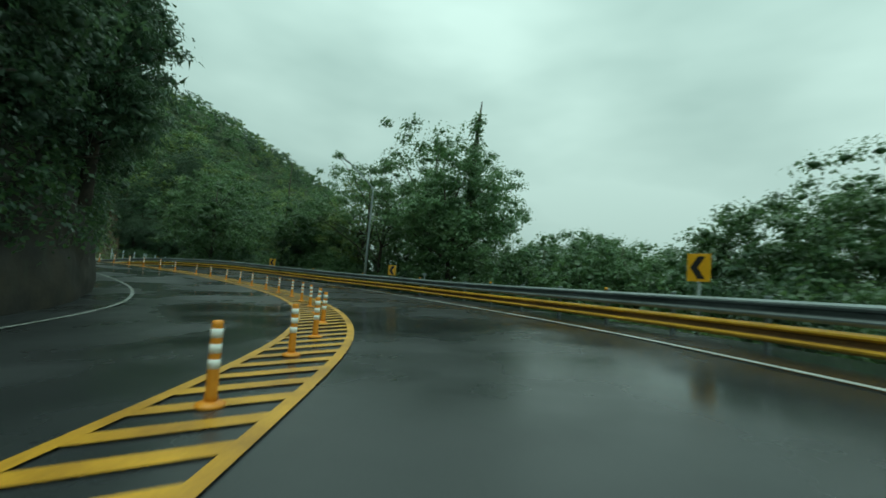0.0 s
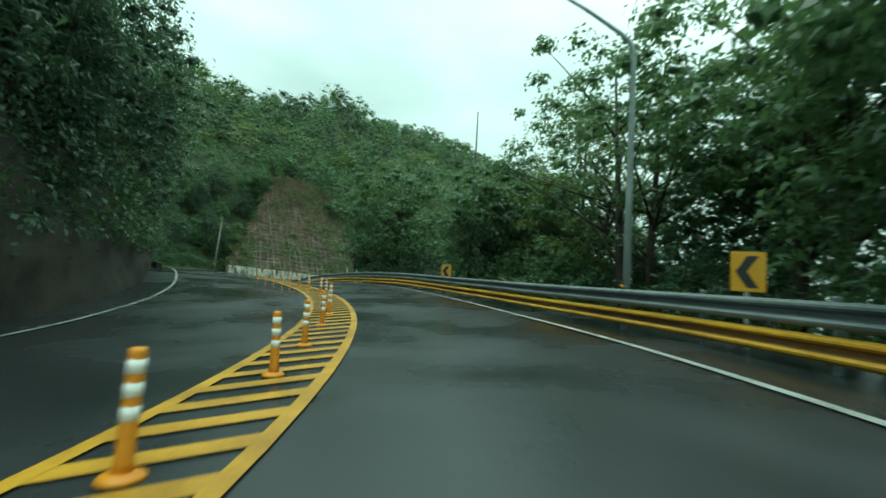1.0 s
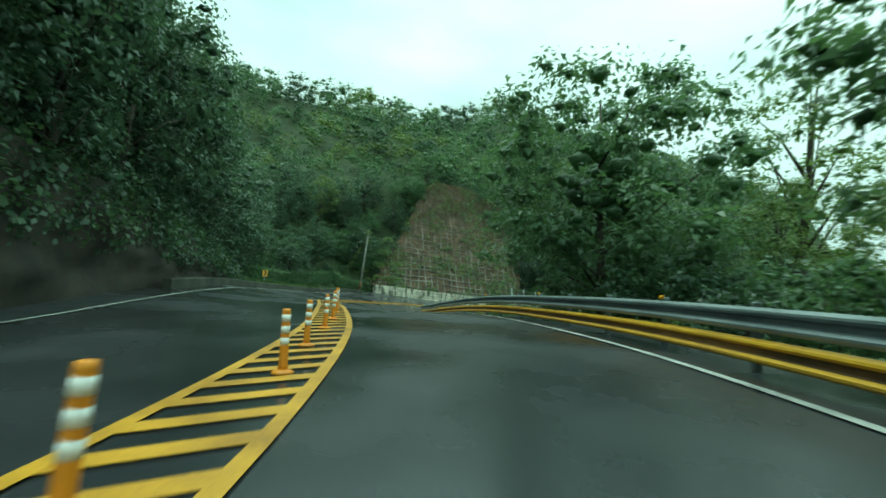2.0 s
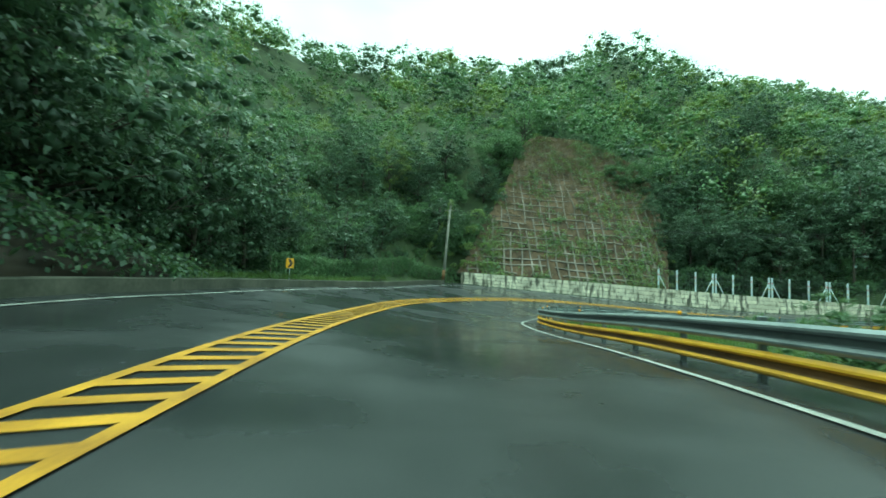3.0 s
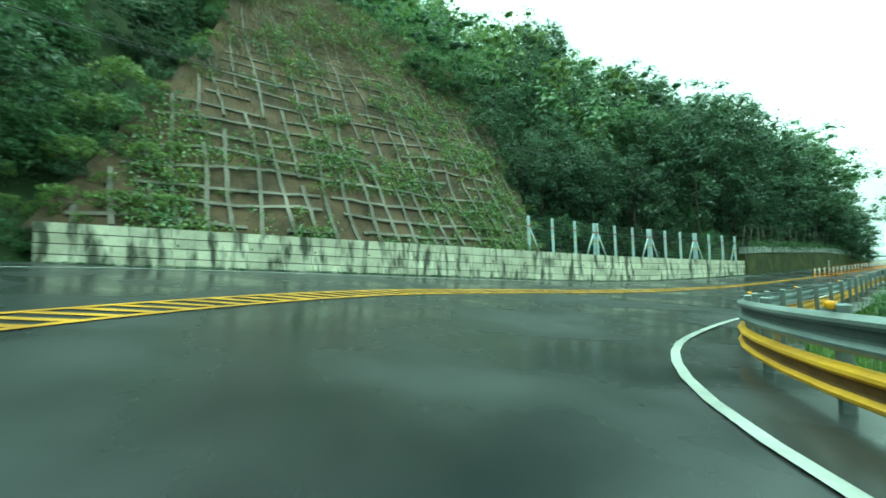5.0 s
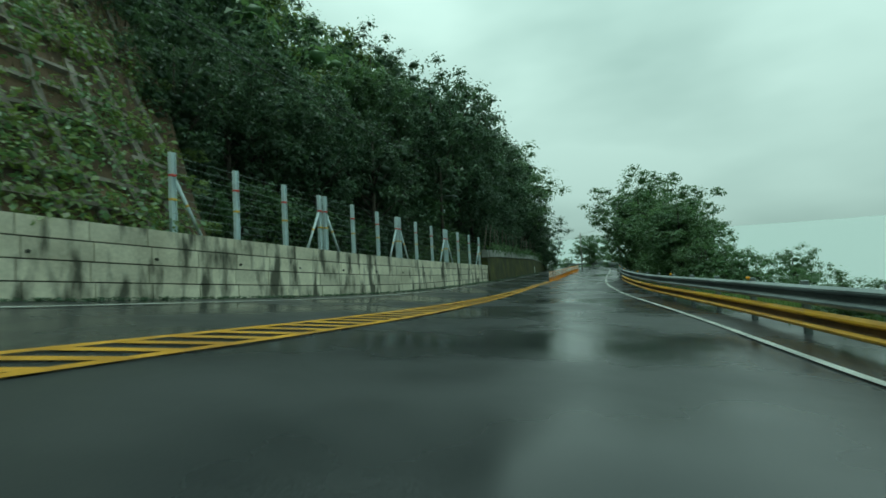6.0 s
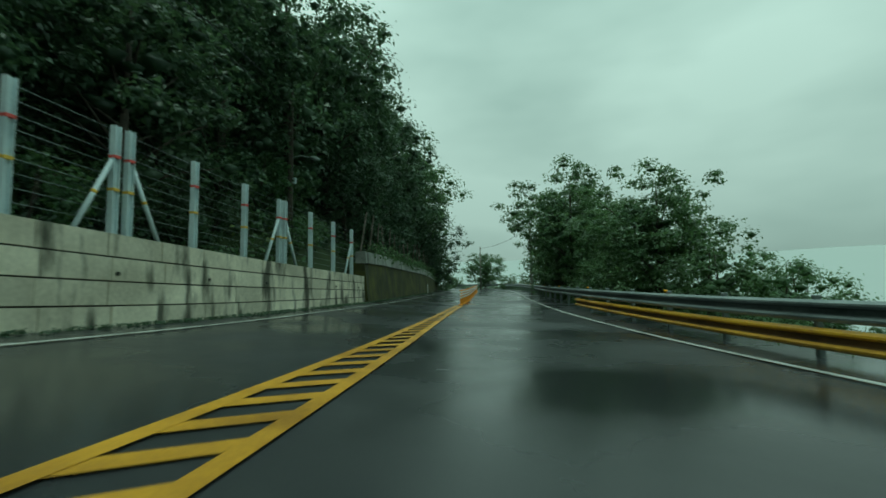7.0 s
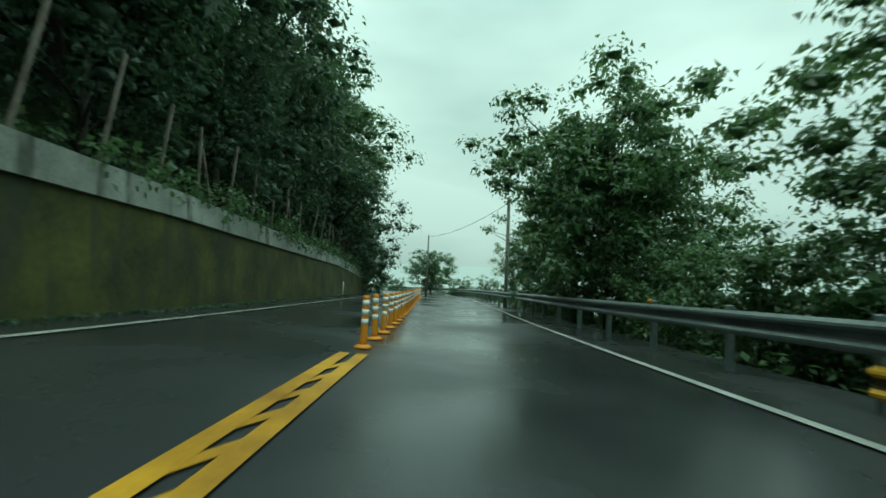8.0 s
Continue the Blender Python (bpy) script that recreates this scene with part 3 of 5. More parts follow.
# ---------------------------------------------------------------- walls along the hill
wall_line, _ = curve_through(WALL_LINE, 0.25)
wall_base = on_road(wall_line, -0.06)
wall_top_z = np.interp(wall_line[:, 1], [-45.2, -30, -16, -8, 0], [3.42, 2.62, 1.80, 1.42, 1.08])
wall_run = np.r_[0, np.cumsum(np.linalg.norm(np.diff(wall_line, axis=0), axis=1))]


def on_wall(s_):
    x, y = np.interp(s_, wall_run, wall_line[:, 0]), np.interp(s_, wall_run, wall_line[:, 1])
    return x, y, np.interp(s_, wall_run, wall_base[:, 2]), np.interp(s_, wall_run, wall_top_z)


retaining_wall = thing("wall_west", Matrix(), "pale block retaining wall streaked dark by rain below the rockfall fence", "wall", kind="structure")
core = []
for (x, y), zb, zt in zip(wall_line[::2], wall_base[::2, 2], wall_top_z[::2]):
    core += [(x - 0.02, y, zb - 0.6), (x - 0.02, y, zt - 0.03), (x - 0.75, y, zt - 0.03), (x - 0.75, y, zb - 0.6)]
nc = len(core) // 4
core_f = [(i * 4 + j, i * 4 + (j + 1) % 4, (i + 1) * 4 + (j + 1) % 4, (i + 1) * 4 + j) for i in range(nc - 1) for j in range(4)] + [(3, 2, 1, 0), tuple(range(nc * 4 - 4, nc * 4))]
piece("core", mesh_of("core", core, core_f, JOINT), retaining_wall)
COURSES = 4
rng = random.Random(5)
for c in range(COURSES):
    s_ = -0.08 * (c % 2)
    while s_ < wall_run[-1] - 0.1:
        a, b = max(s_, 0) + 0.006, min(s_ + 1.2, wall_run[-1]) - 0.006
        s_ += 1.2
        if b - a < 0.15:
            continue
        xa, ya, ba_, ta = on_wall(a)
        xb, yb, bb_, tb = on_wall(b)
        lo, hi = c / COURSES, (c + 1) / COURSES
        proud = 0.045 - 0.012 * c + rng.uniform(-0.012, 0.016)
        d = Vector((xb - xa, yb - ya, 0)).normalized()
        n_ = Vector((d.y, -d.x, 0))
        g = 0.014
        quad = [Vector((xa, ya, ba_ + (ta - ba_) * lo + g)), Vector((xb, yb, bb_ + (tb - bb_) * lo + g)), Vector((xb, yb, bb_ + (tb - bb_) * hi - g)), Vector((xa, ya, ba_ + (ta - ba_) * hi - g))]
        mid = sum(quad, Vector()) / 4
        front = [mid + (q - mid) * 0.985 + n_ * proud for q in quad]
        edge = [q + n_ * (proud - 0.014) for q in quad]
        back = [q - n_ * 0.1 for q in quad]
        vs = front + edge + back
        fs = [(0, 1, 2, 3)] + [(4 + j, 4 + (j + 1) % 4, (j + 1) % 4, j) for j in range(4)] + [(8 + j, 8 + (j + 1) % 4, 4 + (j + 1) % 4, 4 + j) for j in range(4)]
        piece("block", mesh_of("block", vs, fs, BLOCK), retaining_wall)

# drain holes in the second course from the top
bm = tube_bm([(-0.05, 0, 0), (0.052, 0, 0)], 0.038, 8)
hole_me = bpy.data.meshes.new("drain_hole")
bm.to_mesh(hole_me), bm.free()
hole_me.materials.append(JOINT)
for s_ in np.arange(1.3, wall_run[-1], 2.4):
    x, y, zb, zt = on_wall(s_)
    piece("drain_hole", hole_me, retaining_wall, Matrix.Translation((x, y, zb + (zt - zb) * 0.58)))

# the mossy wall further on, with its pale cap
moss_line, _ = curve_through([(0.05, 0.15), (0.05, 8), (0.2, 18), (0.1, 28), (-0.6, 40), (-3.5, 54)], 1.0)
moss_base = on_road(moss_line, -0.3)
moss_h = np.interp(moss_line[:, 1], [0, 4, 20, 34, 54], [2.4, 2.45, 2.25, 1.6, 0.9])
mossy_wall = thing("wall_north", Matrix(), "moss covered concrete retaining wall with a pale stained cap", "wall", kind="structure")


def tall_sweep(name, line, base_z, top_z, front, back, mat):
    vs, fs = [], []
    d = np.gradient(line, axis=0)
    d /= np.linalg.norm(d, axis=1)[:, None]
    n_ = np.stack([d[:, 1], -d[:, 0]], 1)
    for p, m_, b_, t_ in zip(line, n_, base_z, top_z):
        f_, k_ = p + m_ * front, p - m_ * back
        lean = p + m_ * (front - 0.1 * (t_ - b_))
        vs += [(f_[0], f_[1], b_), (lean[0], lean[1], t_), (k_[0], k_[1], t_), (k_[0], k_[1], b_)]
    for i in range(len(line) - 1):
        fs += [(i * 4 + j, i * 4 + (j + 1) % 4, i * 4 + 4 + (j + 1) % 4, i * 4 + 4 + j) for j in range(4)]
    fs += [(3, 2, 1, 0), tuple(range(len(vs) - 4, len(vs)))]
    return mesh_of(name, vs, fs, mat)


moss_foot = moss_base[:, 2]
moss_top = moss_foot + 0.3 + moss_h
piece("face", tall_sweep("face", moss_line, moss_foot, moss_top - 0.55, 0.15, 0.6, MOSS), mossy_wall)
for a in range(0, len(moss_line) - 3, 3):
    k = slice(a, a + 4)
    piece("cap", tall_sweep("cap", moss_line[k], moss_top[k] - 0.55, moss_top[k], 0.02, 0.5, CONCRETE), mossy_wall, label="pale concrete cap with dark streaks")

# the low kerb wall round the outside of the bend
kerb_line, _ = curve_through([(x, y) for x, y in offset(left_line[::2], 0.75)], 1.0)
kerb_sel = [i for i in range(len(kerb_line)) if kerb_line[i, 0] < 44 and kerb_line[i, 1] < -45.4]
kerb_wall = thing("kerb_wall", Matrix(), "low weathered concrete kerb wall with grass growing over it", "kerb", kind="structure")
kl = on_road(kerb_line[kerb_sel], -0.15)
for a in range(0, len(kl) - 4, 4):
    piece("section", sweep("section", kl[a : a + 5], [(0, 0), (0.02, 0.52), (0.06, 0.56), (0.30, 0.56), (0.34, 0.52), (0.36, 0)][::-1], KERB), kerb_wall)

# ---------------------------------------------------------------- rock face on the inside of the first bend
fine_step = np.arange(0, 113.01, 0.4)
rock_line = offset(np.stack([np.interp(fine_step, np.arange(len(edge_l)), edge_l[:, k]) for k in (0, 1)], 1), 0.35)
rock_base = on_road(rock_line)
rv, rf = [], []
rd = np.gradient(rock_line, axis=0)
rd /= np.linalg.norm(rd, axis=1)[:, None]
rn = np.stack([-rd[:, 1], rd[:, 0]], 1)
LEVELS = 26
rock_h = np.interp(fine_step, [0, 84, 98, 108, 113], [5.0, 4.8, 3.4, 1.7, 0.5])
for i, (p, n_, zb, h) in enumerate(zip(rock_line, rn, rock_base[:, 2], rock_h)):
    for k in range(LEVELS):
        t_ = k / (LEVELS - 1)
        wob = noise.noise((p[0] * 0.28, p[1] * 0.28, t_ * 2.2)) * 0.5 + noise.noise((p[0] * 0.9, p[1] * 0.9, t_ * 6)) * 0.24 + abs(noise.noise((p[0] * 2.2, p[1] * 2.2, t_ * 11))) * 0.22
        back = 0.15 + 0.9 * t_**1.6 + wob * min(1, 0.25 + t_ * 2)
        rv.append((p[0] + n_[0] * back, p[1] + n_[1] * back, zb - 0.3 + t_ * (h + 0.3)))
    rv.append((p[0] + n_[0] * 4.0, p[1] + n_[1] * 4.0, zb + h + 1.5))
K = LEVELS + 1
rf = [(i * K + k, (i + 1) * K + k, (i + 1) * K + k + 1, i * K + k + 1) for i in range(len(rock_line) - 1) for k in range(K - 1)]
rock_face = new("rock_face", mesh_of("rock_face", rv, rf, ROCK, True))
tagged(rock_face, "dark damp rock cutting beside the road, overgrown at the top", "rock face", kind="structure")

# ---------------------------------------------------------------- rockfall fence on the wall
POST_Y = [-24.0 + 1.942 * k for k in range(13)]
PAIRS = {0: "end", 3: "pair", 6: "pair", 9: "pair", 12: "end"}


def h_post(height, parent, at, turn, lean=0.0):
    """An I-shaped steel post with two bands of tape."""
    m = Matrix.Translation(at) @ turn
    bm = bmesh.new()
    for sx, sy, ox in ((0.014, 0.12, 0.06), (0.014, 0.12, -0.06), (0.12, 0.012, 0)):
        bmesh.ops.create_cube(bm, size=1.0, matrix=m @ Matrix.Translation((ox, 0, height / 2)) @ Matrix.Diagonal((sx, sy, height, 1)))
    shaft = part("post", bm, PALE_STEEL, parent)
    for h_, mt in ((height * 0.72, RED_BAND), (height * 0.43, YELLOW_BAND)):
        bm = box_bm(0.14, 0.128, 0.055, 0.004)
        bm.transform(m @ Matrix.Translation((0, 0, h_)))
        band = part("band", bm, mt, shaft)
    return shaft


fence_posts = []
for k, y in enumerate(POST_Y):
    s_ = float(np.interp(y, wall_line[:, 1], wall_run))
    x, yy, _, zt = on_wall(s_)
    x -= 0.33
    q = on_wall(min(s_ + 0.5, wall_run[-1]))
    p0_ = on_wall(max(s_ - 0.5, 0))
    ang = math.atan2(q[1] - p0_[1], q[0] - p0_[0])
    turn = Matrix.Rotation(ang, 4, "Z")
    base = thing("fence_post", Matrix.Translation((x, yy, zt - 0.05)), "pale steel rockfall fence post with red and yellow bands", "fence post", "rockfall fence posts")
    kind_ = PAIRS.get(k)
    spots = [(-0.16, 0, 0), (0.16, 0, 0)] if kind_ == "pair" else [(0, 0, 0)]
    for o in spots:
        h_post(2.12, base, turn @ Vector(o), turn)
    if kind_:
        base["label"] = "pale steel anchor post of a rockfall fence with slanting braces"
        sides = [(1, 0.16), (-1, -0.16)] if kind_ == "pair" else [(1 if k == 0 else -1, 0)]
        for sg, ox in sides:
            a = turn @ Vector((ox + sg * 0.06, 0, 1.45))
            b = turn @ Vector((ox + sg * 0.78, 0, 0.0))
            bm = tube_bm([a, b], 0.045, 8)
            brace = part("brace", bm, PALE_STEEL, base)
            c = a.lerp(b, 0.45)
            bm = tube_bm([c - (b - a).normalized() * 0.03, c + (b - a).normalized() * 0.03], 0.049, 8)
            part("band", bm, YELLOW_BAND, brace)
    fence_posts.append((x, yy, zt))
cable_net = thing("fence_cables", Matrix(), "thin steel cables strung between the rockfall fence posts", "cable")
for lev in np.arange(0.25, 2.1, 0.22):
    pts = [(x - 0.09, y, z + lev) for x, y, z in fence_posts]
    part("cable", tube_bm(pts, 0.005, 5), RAIL_STEEL, cable_net)

# rusty posts on the mossy wall
for k in range(17):
    y, h_, tilt = 0.65 + 1.62 * k, 2.05 - 0.012 * k + 0.12 * math.sin(k * 2.1), (9, 7, 5, -2, 3, 1, 2, -1, 0)[k % 9]
    i = int(np.argmin(np.abs(moss_line[:, 1] - y)))
    p = (moss_line[i, 0] - 0.42, y, moss_top[i] - 0.1)
    ob = thing("old_fence_post", Matrix.Translation(p) @ Matrix.Rotation(radians(tilt), 4, "Y"), "rusty leaning steel post of an old fence on the mossy wall", "fence post", "old fence posts")
    part("shaft", box_bm(0.065, 0.065, h_, 0.01, (0, 0, h_ / 2)), RUST, ob)
    if k % 4 == 3:
        bm = tube_bm([(0.0, 0.05, h_ * 0.8), (0.0, 0.75, 0.0)], 0.035, 7)
        part("brace", bm, RUST, ob)

# ---------------------------------------------------------------- concrete lattice on the slope
slope = thing("slope_lattice", Matrix(), "weathered concrete beam lattice over a bare brown slope with weeds", "slope lattice", kind="structure")
LX, LZ, SL = -2.1, 2.7, 1.45
up_dir = Vector((-1, 0, SL)).normalized()


def on_slope(y, s_):
    """A place on the slope: y along the road, s_ metres up it."""
    foot = float(np.interp(y, wall_line[:, 1], wall_top_z))
    wob = 0.35 * noise.noise((y * 0.22, s_ * 0.22, 3.0))
    return Vector((LX, y, foot - 0.15)) + up_dir * s_ + Vector((SL, 0, 1)).normalized() * wob


def slope_width(s_):
    """The bare patch narrows upward."""
    return float(np.interp(s_, [0, 4, 8, 12, 16, 21, 23.6, 24.6], [-45.0, -43.2, -41.6, -39.6, -38.2, -36.6, -35.0, -33.4])), float(np.interp(s_, [0, 5, 11, 16, 20, 22.5, 24.6], [-23.3, -21.9, -21.0, -20.6, -22.2, -25.0, -29.0]))


sv, sf = [], []
NS, NY = 26, 30
for a in range(NS + 1):
    for b in range(NY + 1):
        s_ = 24.6 * a / NS
        y0_, y1_ = slope_width(s_)
        sv.append(on_slope(y0_ - 0.6 + (y1_ - y0_ + 1.2) * b / NY, s_))
sf = [(a * (NY + 1) + b, a * (NY + 1) + b + 1, (a + 1) * (NY + 1) + b + 1, (a + 1) * (NY + 1) + b) for a in range(NS) for b in range(NY)]
piece("soil", mesh_of("soil", sv, sf, SOIL, True), slope)


def beam_on(points, w):
    bm = bmesh.new()
    nn = Vector((SL, 0, 1)).normalized()
    prev = None
    for i, p in enumerate(points):
        d = (points[min(i + 1, len(points) - 1)] - points[max(i - 1, 0)]).normalized()
        sd = d.cross(nn).normalized()
        high = min(max((p.z - 6.0) / 11.0, 0), 1)
        ww = w * (1.5 - 0.8 * high) * (1 + 0.25 * noise.noise((p.y * 1.3, p.z * 1.3, 2)))
        top = 0.13 - 0.09 * high + 0.05 * noise.noise((p.y * 0.7, p.z * 0.7, 9))
        ring = [bm.verts.new(p + sd * a * ww / 2 + nn * b) for a, b in ((-1, -0.1), (-0.8, top), (0.8, top), (1, -0.1))]
        if prev:
            for j in range(3):
                bm.faces.new((prev[j], prev[j + 1], ring[j + 1], ring[j]))
        else:
            bm.faces.new(ring[::-1])
        prev = ring
    bm.faces.new(prev)
    return bm


def broken(points):
    """Runs of a beam between the places where soil and weeds have buried it."""
    runs, i = [], 0
    while i < len(points) - 2:
        n_ = rng.randint(5, 16)
        if len(points[i : i + n_]) > 2:
            runs.append(points[i : i + n_])
        i += n_ - 1 + (rng.randint(1, 4) if rng.random() < 0.55 else 0)
    return runs


for k in range(24):
    y = -44.4 + k * 1.0
    pts = [on_slope(y + 0.35 * noise.noise((k * 3.1, s_ * 0.22, 0)) + 0.07 * noise.noise((k * 3.1, s_ * 1.7, 3)), s_) for s_ in np.arange(0.2, 24.4 - 2.5 * rng.random(), 0.5) if slope_width(s_)[0] <= y <= slope_width(s_)[1]]
    for run in broken(pts):
        part("upright_beam", beam_on(run, 0.14), OLD_BEAM, slope)
for k in range(23):
    s_ = 0.6 + k * 1.03
    y0_, y1_ = slope_width(s_)
    pts = [on_slope(y, s_ + 0.40 * noise.noise((k * 2.3, y * 0.2, 5)) + 0.08 * noise.noise((k * 2.3, y * 1.5, 8))) for y in np.arange(y0_ + rng.uniform(0, 1.6), y1_ - rng.uniform(0, 1.6), 0.5)]
    for run in broken(pts):
        part("cross_beam", beam_on(run, 0.125), OLD_BEAM, slope)

# ---------------------------------------------------------------- delineators
def make_delineator():
    ob = thing("delineator", Matrix(), "orange plastic lane delineator with three white bands", "delineator", "delineators on the hatched strip")
    base = part("base", tube_bm([(0, 0, 0), (0, 0, 0.025), (0, 0, 0.05)], [0.13, 0.12, 0.06], 12), ORANGE, ob)
    shaft = part("shaft", tube_bm([(0, 0, 0.04), (0, 0, 0.1), (0, 0, 0.69), (0, 0, 0.72), (0, 0, 0.725)], [0.062, 0.05, 0.046, 0.044, 0.03], 12), ORANGE, ob)
    for h_ in (0.36, 0.49, 0.62):
        part("band", tube_bm([(0, 0, h_ - 0.04), (0, 0, h_ + 0.04)], 0.050, 12), REFLECT, shaft, "white reflective band")
    return ob


FIRST_ROW = [(93.2, -85.6), (91.6, -81.9), (90.0, -78.4), (88.2, -75.0), (86.4, -71.8), (84.9, -69.2), (83.76, -67.07), (82.83, -65.51), (81.47, -63.69), (79.74, -61.92), (78.14, -60.36), (76.32, -58.79), (74.53, -57.44), (72.42, -56.1), (70.61, -55.18), (68.35, -54.08), (66.33, -53.17), (64.07, -52.3), (61.53, -51.49), (59.22, -50.88), (56.12, -50.37), (54.14, -50.26), (51.72, -50.06), (49.57, -49.93), (47.35, -49.88), (45.1, -49.85), (42.9, -49.9)]
first = make_delineator()
tilts = random.Random(3)
for k, p in enumerate(FIRST_ROW):
    z = float(road_z([p])[0]) + 0.008
    m = Matrix.Translation((*p, z)) @ Matrix.Rotation(radians(tilts.uniform(-2, 2)), 4, "X") @ Matrix.Rotation(radians(tilts.uniform(-2, 2) + (6 if k == 9 else 0)), 4, "Y")
    if k == 0:
        first.matrix_world = m
    else:
        copy_thing(first, m)
for k in range(31):
    y = 1.05 + 1.0 * k
    p = (4.34 + 0.05 * (y - 1) / 1.1, y)
    i = np.round(near_lane([p])[0]).astype(int)
    p = tuple(lane[i[0]] + lane_n[i[0]] * (hatch_r[i[0]] + 0.1) + lane_d[i[0]] * float((np.array([p[0], y]) - lane[i[0]]) @ lane_d[i[0]]))
    m = Matrix.Translation((*p, float(road_z([p])[0]) + 0.008)) @ Matrix.Rotation(radians(tilts.uniform(-2, 2)), 4, "Y")
    copy_thing(first, m)

# ---------------------------------------------------------------- chevron signs
def make_chevron(at, toward, arrow, height, label):
    ang = math.atan2(toward[1] - at[1], toward[0] - at[0]) + math.pi / 2
    ob = thing("chevron_sign", Matrix.Translation(at) @ Matrix.Rotation(ang, 4, "Z"), label, "road sign", "chevron signs")
    part("post", tube_bm([(0, 0.05, -0.4), (0, 0.05, height + 0.25)], 0.03, 10), GREEN_STEEL, ob, "grey steel post")
    board = part("board", box_bm(0.46, 0.02, 0.60, 0.006, (0, 0, height)), SIGN_YELLOW, ob, "yellow board")
    s_ = 1 if arrow == "right" else -1
    pts = [(-0.13, 0.24), (0.02, 0.24), (0.17, 0.0), (0.02, -0.24), (-0.13, -0.24), (0.02, 0.0)]
    bm = bmesh.new()
    vs = [bm.verts.new((s_ * a, -0.0145, height + b)) for a, b in pts]
    bm.faces.new([vs[i] for i in (0, 1, 2, 5)]), bm.faces.new([vs[i] for i in (5, 2, 3, 4)])
    part("chevron", bm, SIGN_BLACK, board, "black chevron")
    return ob


make_chevron((89.26, -61.15, 1.93), (86.0, -68.0), "left", 1.45, "yellow sign with a black chevron standing behind the guard rail")
make_chevron((74.88, -50.0, 1.75), (84, -62), "left", 1.45, "yellow sign with a black chevron standing behind the guard rail")
make_chevron((60.6, -45.3, 1.85), (74, -55.2), "left", 1.45, "yellow sign with a black chevron standing behind the guard rail")
make_chevron((17.78, -56.74, 2.15), (34, -47), "right", 1.45, "yellow sign with a black chevron on the grass verge")


# ---------------------------------------------------------------- poles and wires
def make_lamp(at, turn, height, label):
    ob = thing("street_lamp", Matrix.Translation(at) @ Matrix.Rotation(turn, 4, "Z"), label, "street lamp", "street lamps")
    pts = [(0, 0, -0.4), (0, 0, height * 0.5), (0, 0, height)] + [(0.10, 0, height + 0.22), (0.30, 0, height + 0.45), (1.0, 0, height + 1.10), (1.6, 0, height + 1.6)]
    rad = [0.09, 0.075, 0.06, 0.055, 0.05, 0.045, 0.04]
    part("pole", tube_bm(pts, rad, 12), GREEN_STEEL, ob)
    e = pts[-1]
    part("lamp_head", box_bm(0.55, 0.2, 0.1, 0.04, (e[0] + 0.2, 0, e[2] + 0.12), Matrix.Rotation(radians(-30), 4, "Y")), GREEN_STEEL, ob)
    part("base_plate", box_bm(0.3, 0.3, 0.04, 0.005, (0, 0, 0.02)), GREEN_STEEL, ob)
    return ob


make_lamp((72.1, -48.7, 1.55), radians(213), 6.75, "slim grey street lamp with a curved arm behind the rail")

pole = thing("utility_pole", Matrix.Translation((-0.85, -47.1, 2.55)), "leaning weathered utility pole with creepers at its top", "utility pole")
part("shaft", tube_bm([(0, 0, -0.5), (-0.5, 0.3, 4), (-1.0, 0.65, 8.4)], [0.17, 0.14, 0.11], 12), WOOD_POLE, pole)
part("paint_band", tube_bm([(0.0, 0.0, 0.0), (-0.12, 0.07, 1.0)], [0.174, 0.167], 12), RUST_GRIME, pole, "flaking red and yellow paint at its foot")
part("cross_arm", box_bm(0.08, 1.2, 0.08, 0.01, (-0.9, 0.6, 7.4)), WOOD_POLE, pole)
part("stay_wire", tube_bm([(-0.85, 0.55, 7.3), (-1.9, -3.2, 0.3)], 0.012, 6), CABLE, pole)


def wire(a, b, sag):
    a, b = Vector(a), Vector(b)
    pts = [a.lerp(b, t) - Vector((0, 0, sag * 4 * t * (1 - t))) for t in np.linspace(0, 1, 15)]
    ob = new("overhead_wire")
    tagged(ob, "thin dark overhead wire strung between poles", "wire", "overhead wires")
    part("strand", tube_bm(pts, 0.014, 5), CABLE, ob)


wire((-1.75, -46.1, 10.0), (-2.6, -2.0, 8.8), 0.9)
wire((-1.75, -46.8, 10.0), (-2.9, -2.0, 8.5), 0.9)
far_pole = thing("utility_pole", Matrix.Translation((5.3, 31.8, -0.45)), "slim dark utility pole at the far end of the straight", "utility pole")
part("shaft", tube_bm([(0, 0, -0.3), (0, 0, 5.4)], [0.09, 0.06], 10), WOOD_POLE, far_pole)
mid_pole = thing("utility_pole", Matrix.Translation((-2.7, -2.0, 2.6)), "dark utility pole half hidden by trees above the wall", "utility pole")
part("shaft", tube_bm([(0, 0, -1.0), (0, 0, 6.6)], [0.13, 0.1], 10), BARK, mid_pole)
part("cross_arm", box_bm(0.08, 0.9, 0.08, 0.01, (0, 0, 6.0)), WOOD_POLE, mid_pole)
part("lamp_arm", tube_bm([(0, 0, 3.6), (0.35, 0.2, 3.75), (0.75, 0.45, 3.72)], 0.02, 6), GREEN_STEEL, mid_pole)
part("lamp_head", tube_bm([(0.70, 0.42, 3.74), (0.82, 0.49, 3.72), (1.05, 0.63, 3.66)], [0.05, 0.10, 0.06], 8), GREEN_STEEL, mid_pole, "small pale street lamp head")
part("meter_box", box_bm(0.14, 0.16, 0.26, 0.015, (0.16, 0.05, 2.6)), PALE_STEEL, mid_pole, "small pale box")
near_pole = thing("utility_pole", Matrix.Translation((9.9, 20.0, -1.0)), "dark utility pole among the trees by the rail", "utility pole")
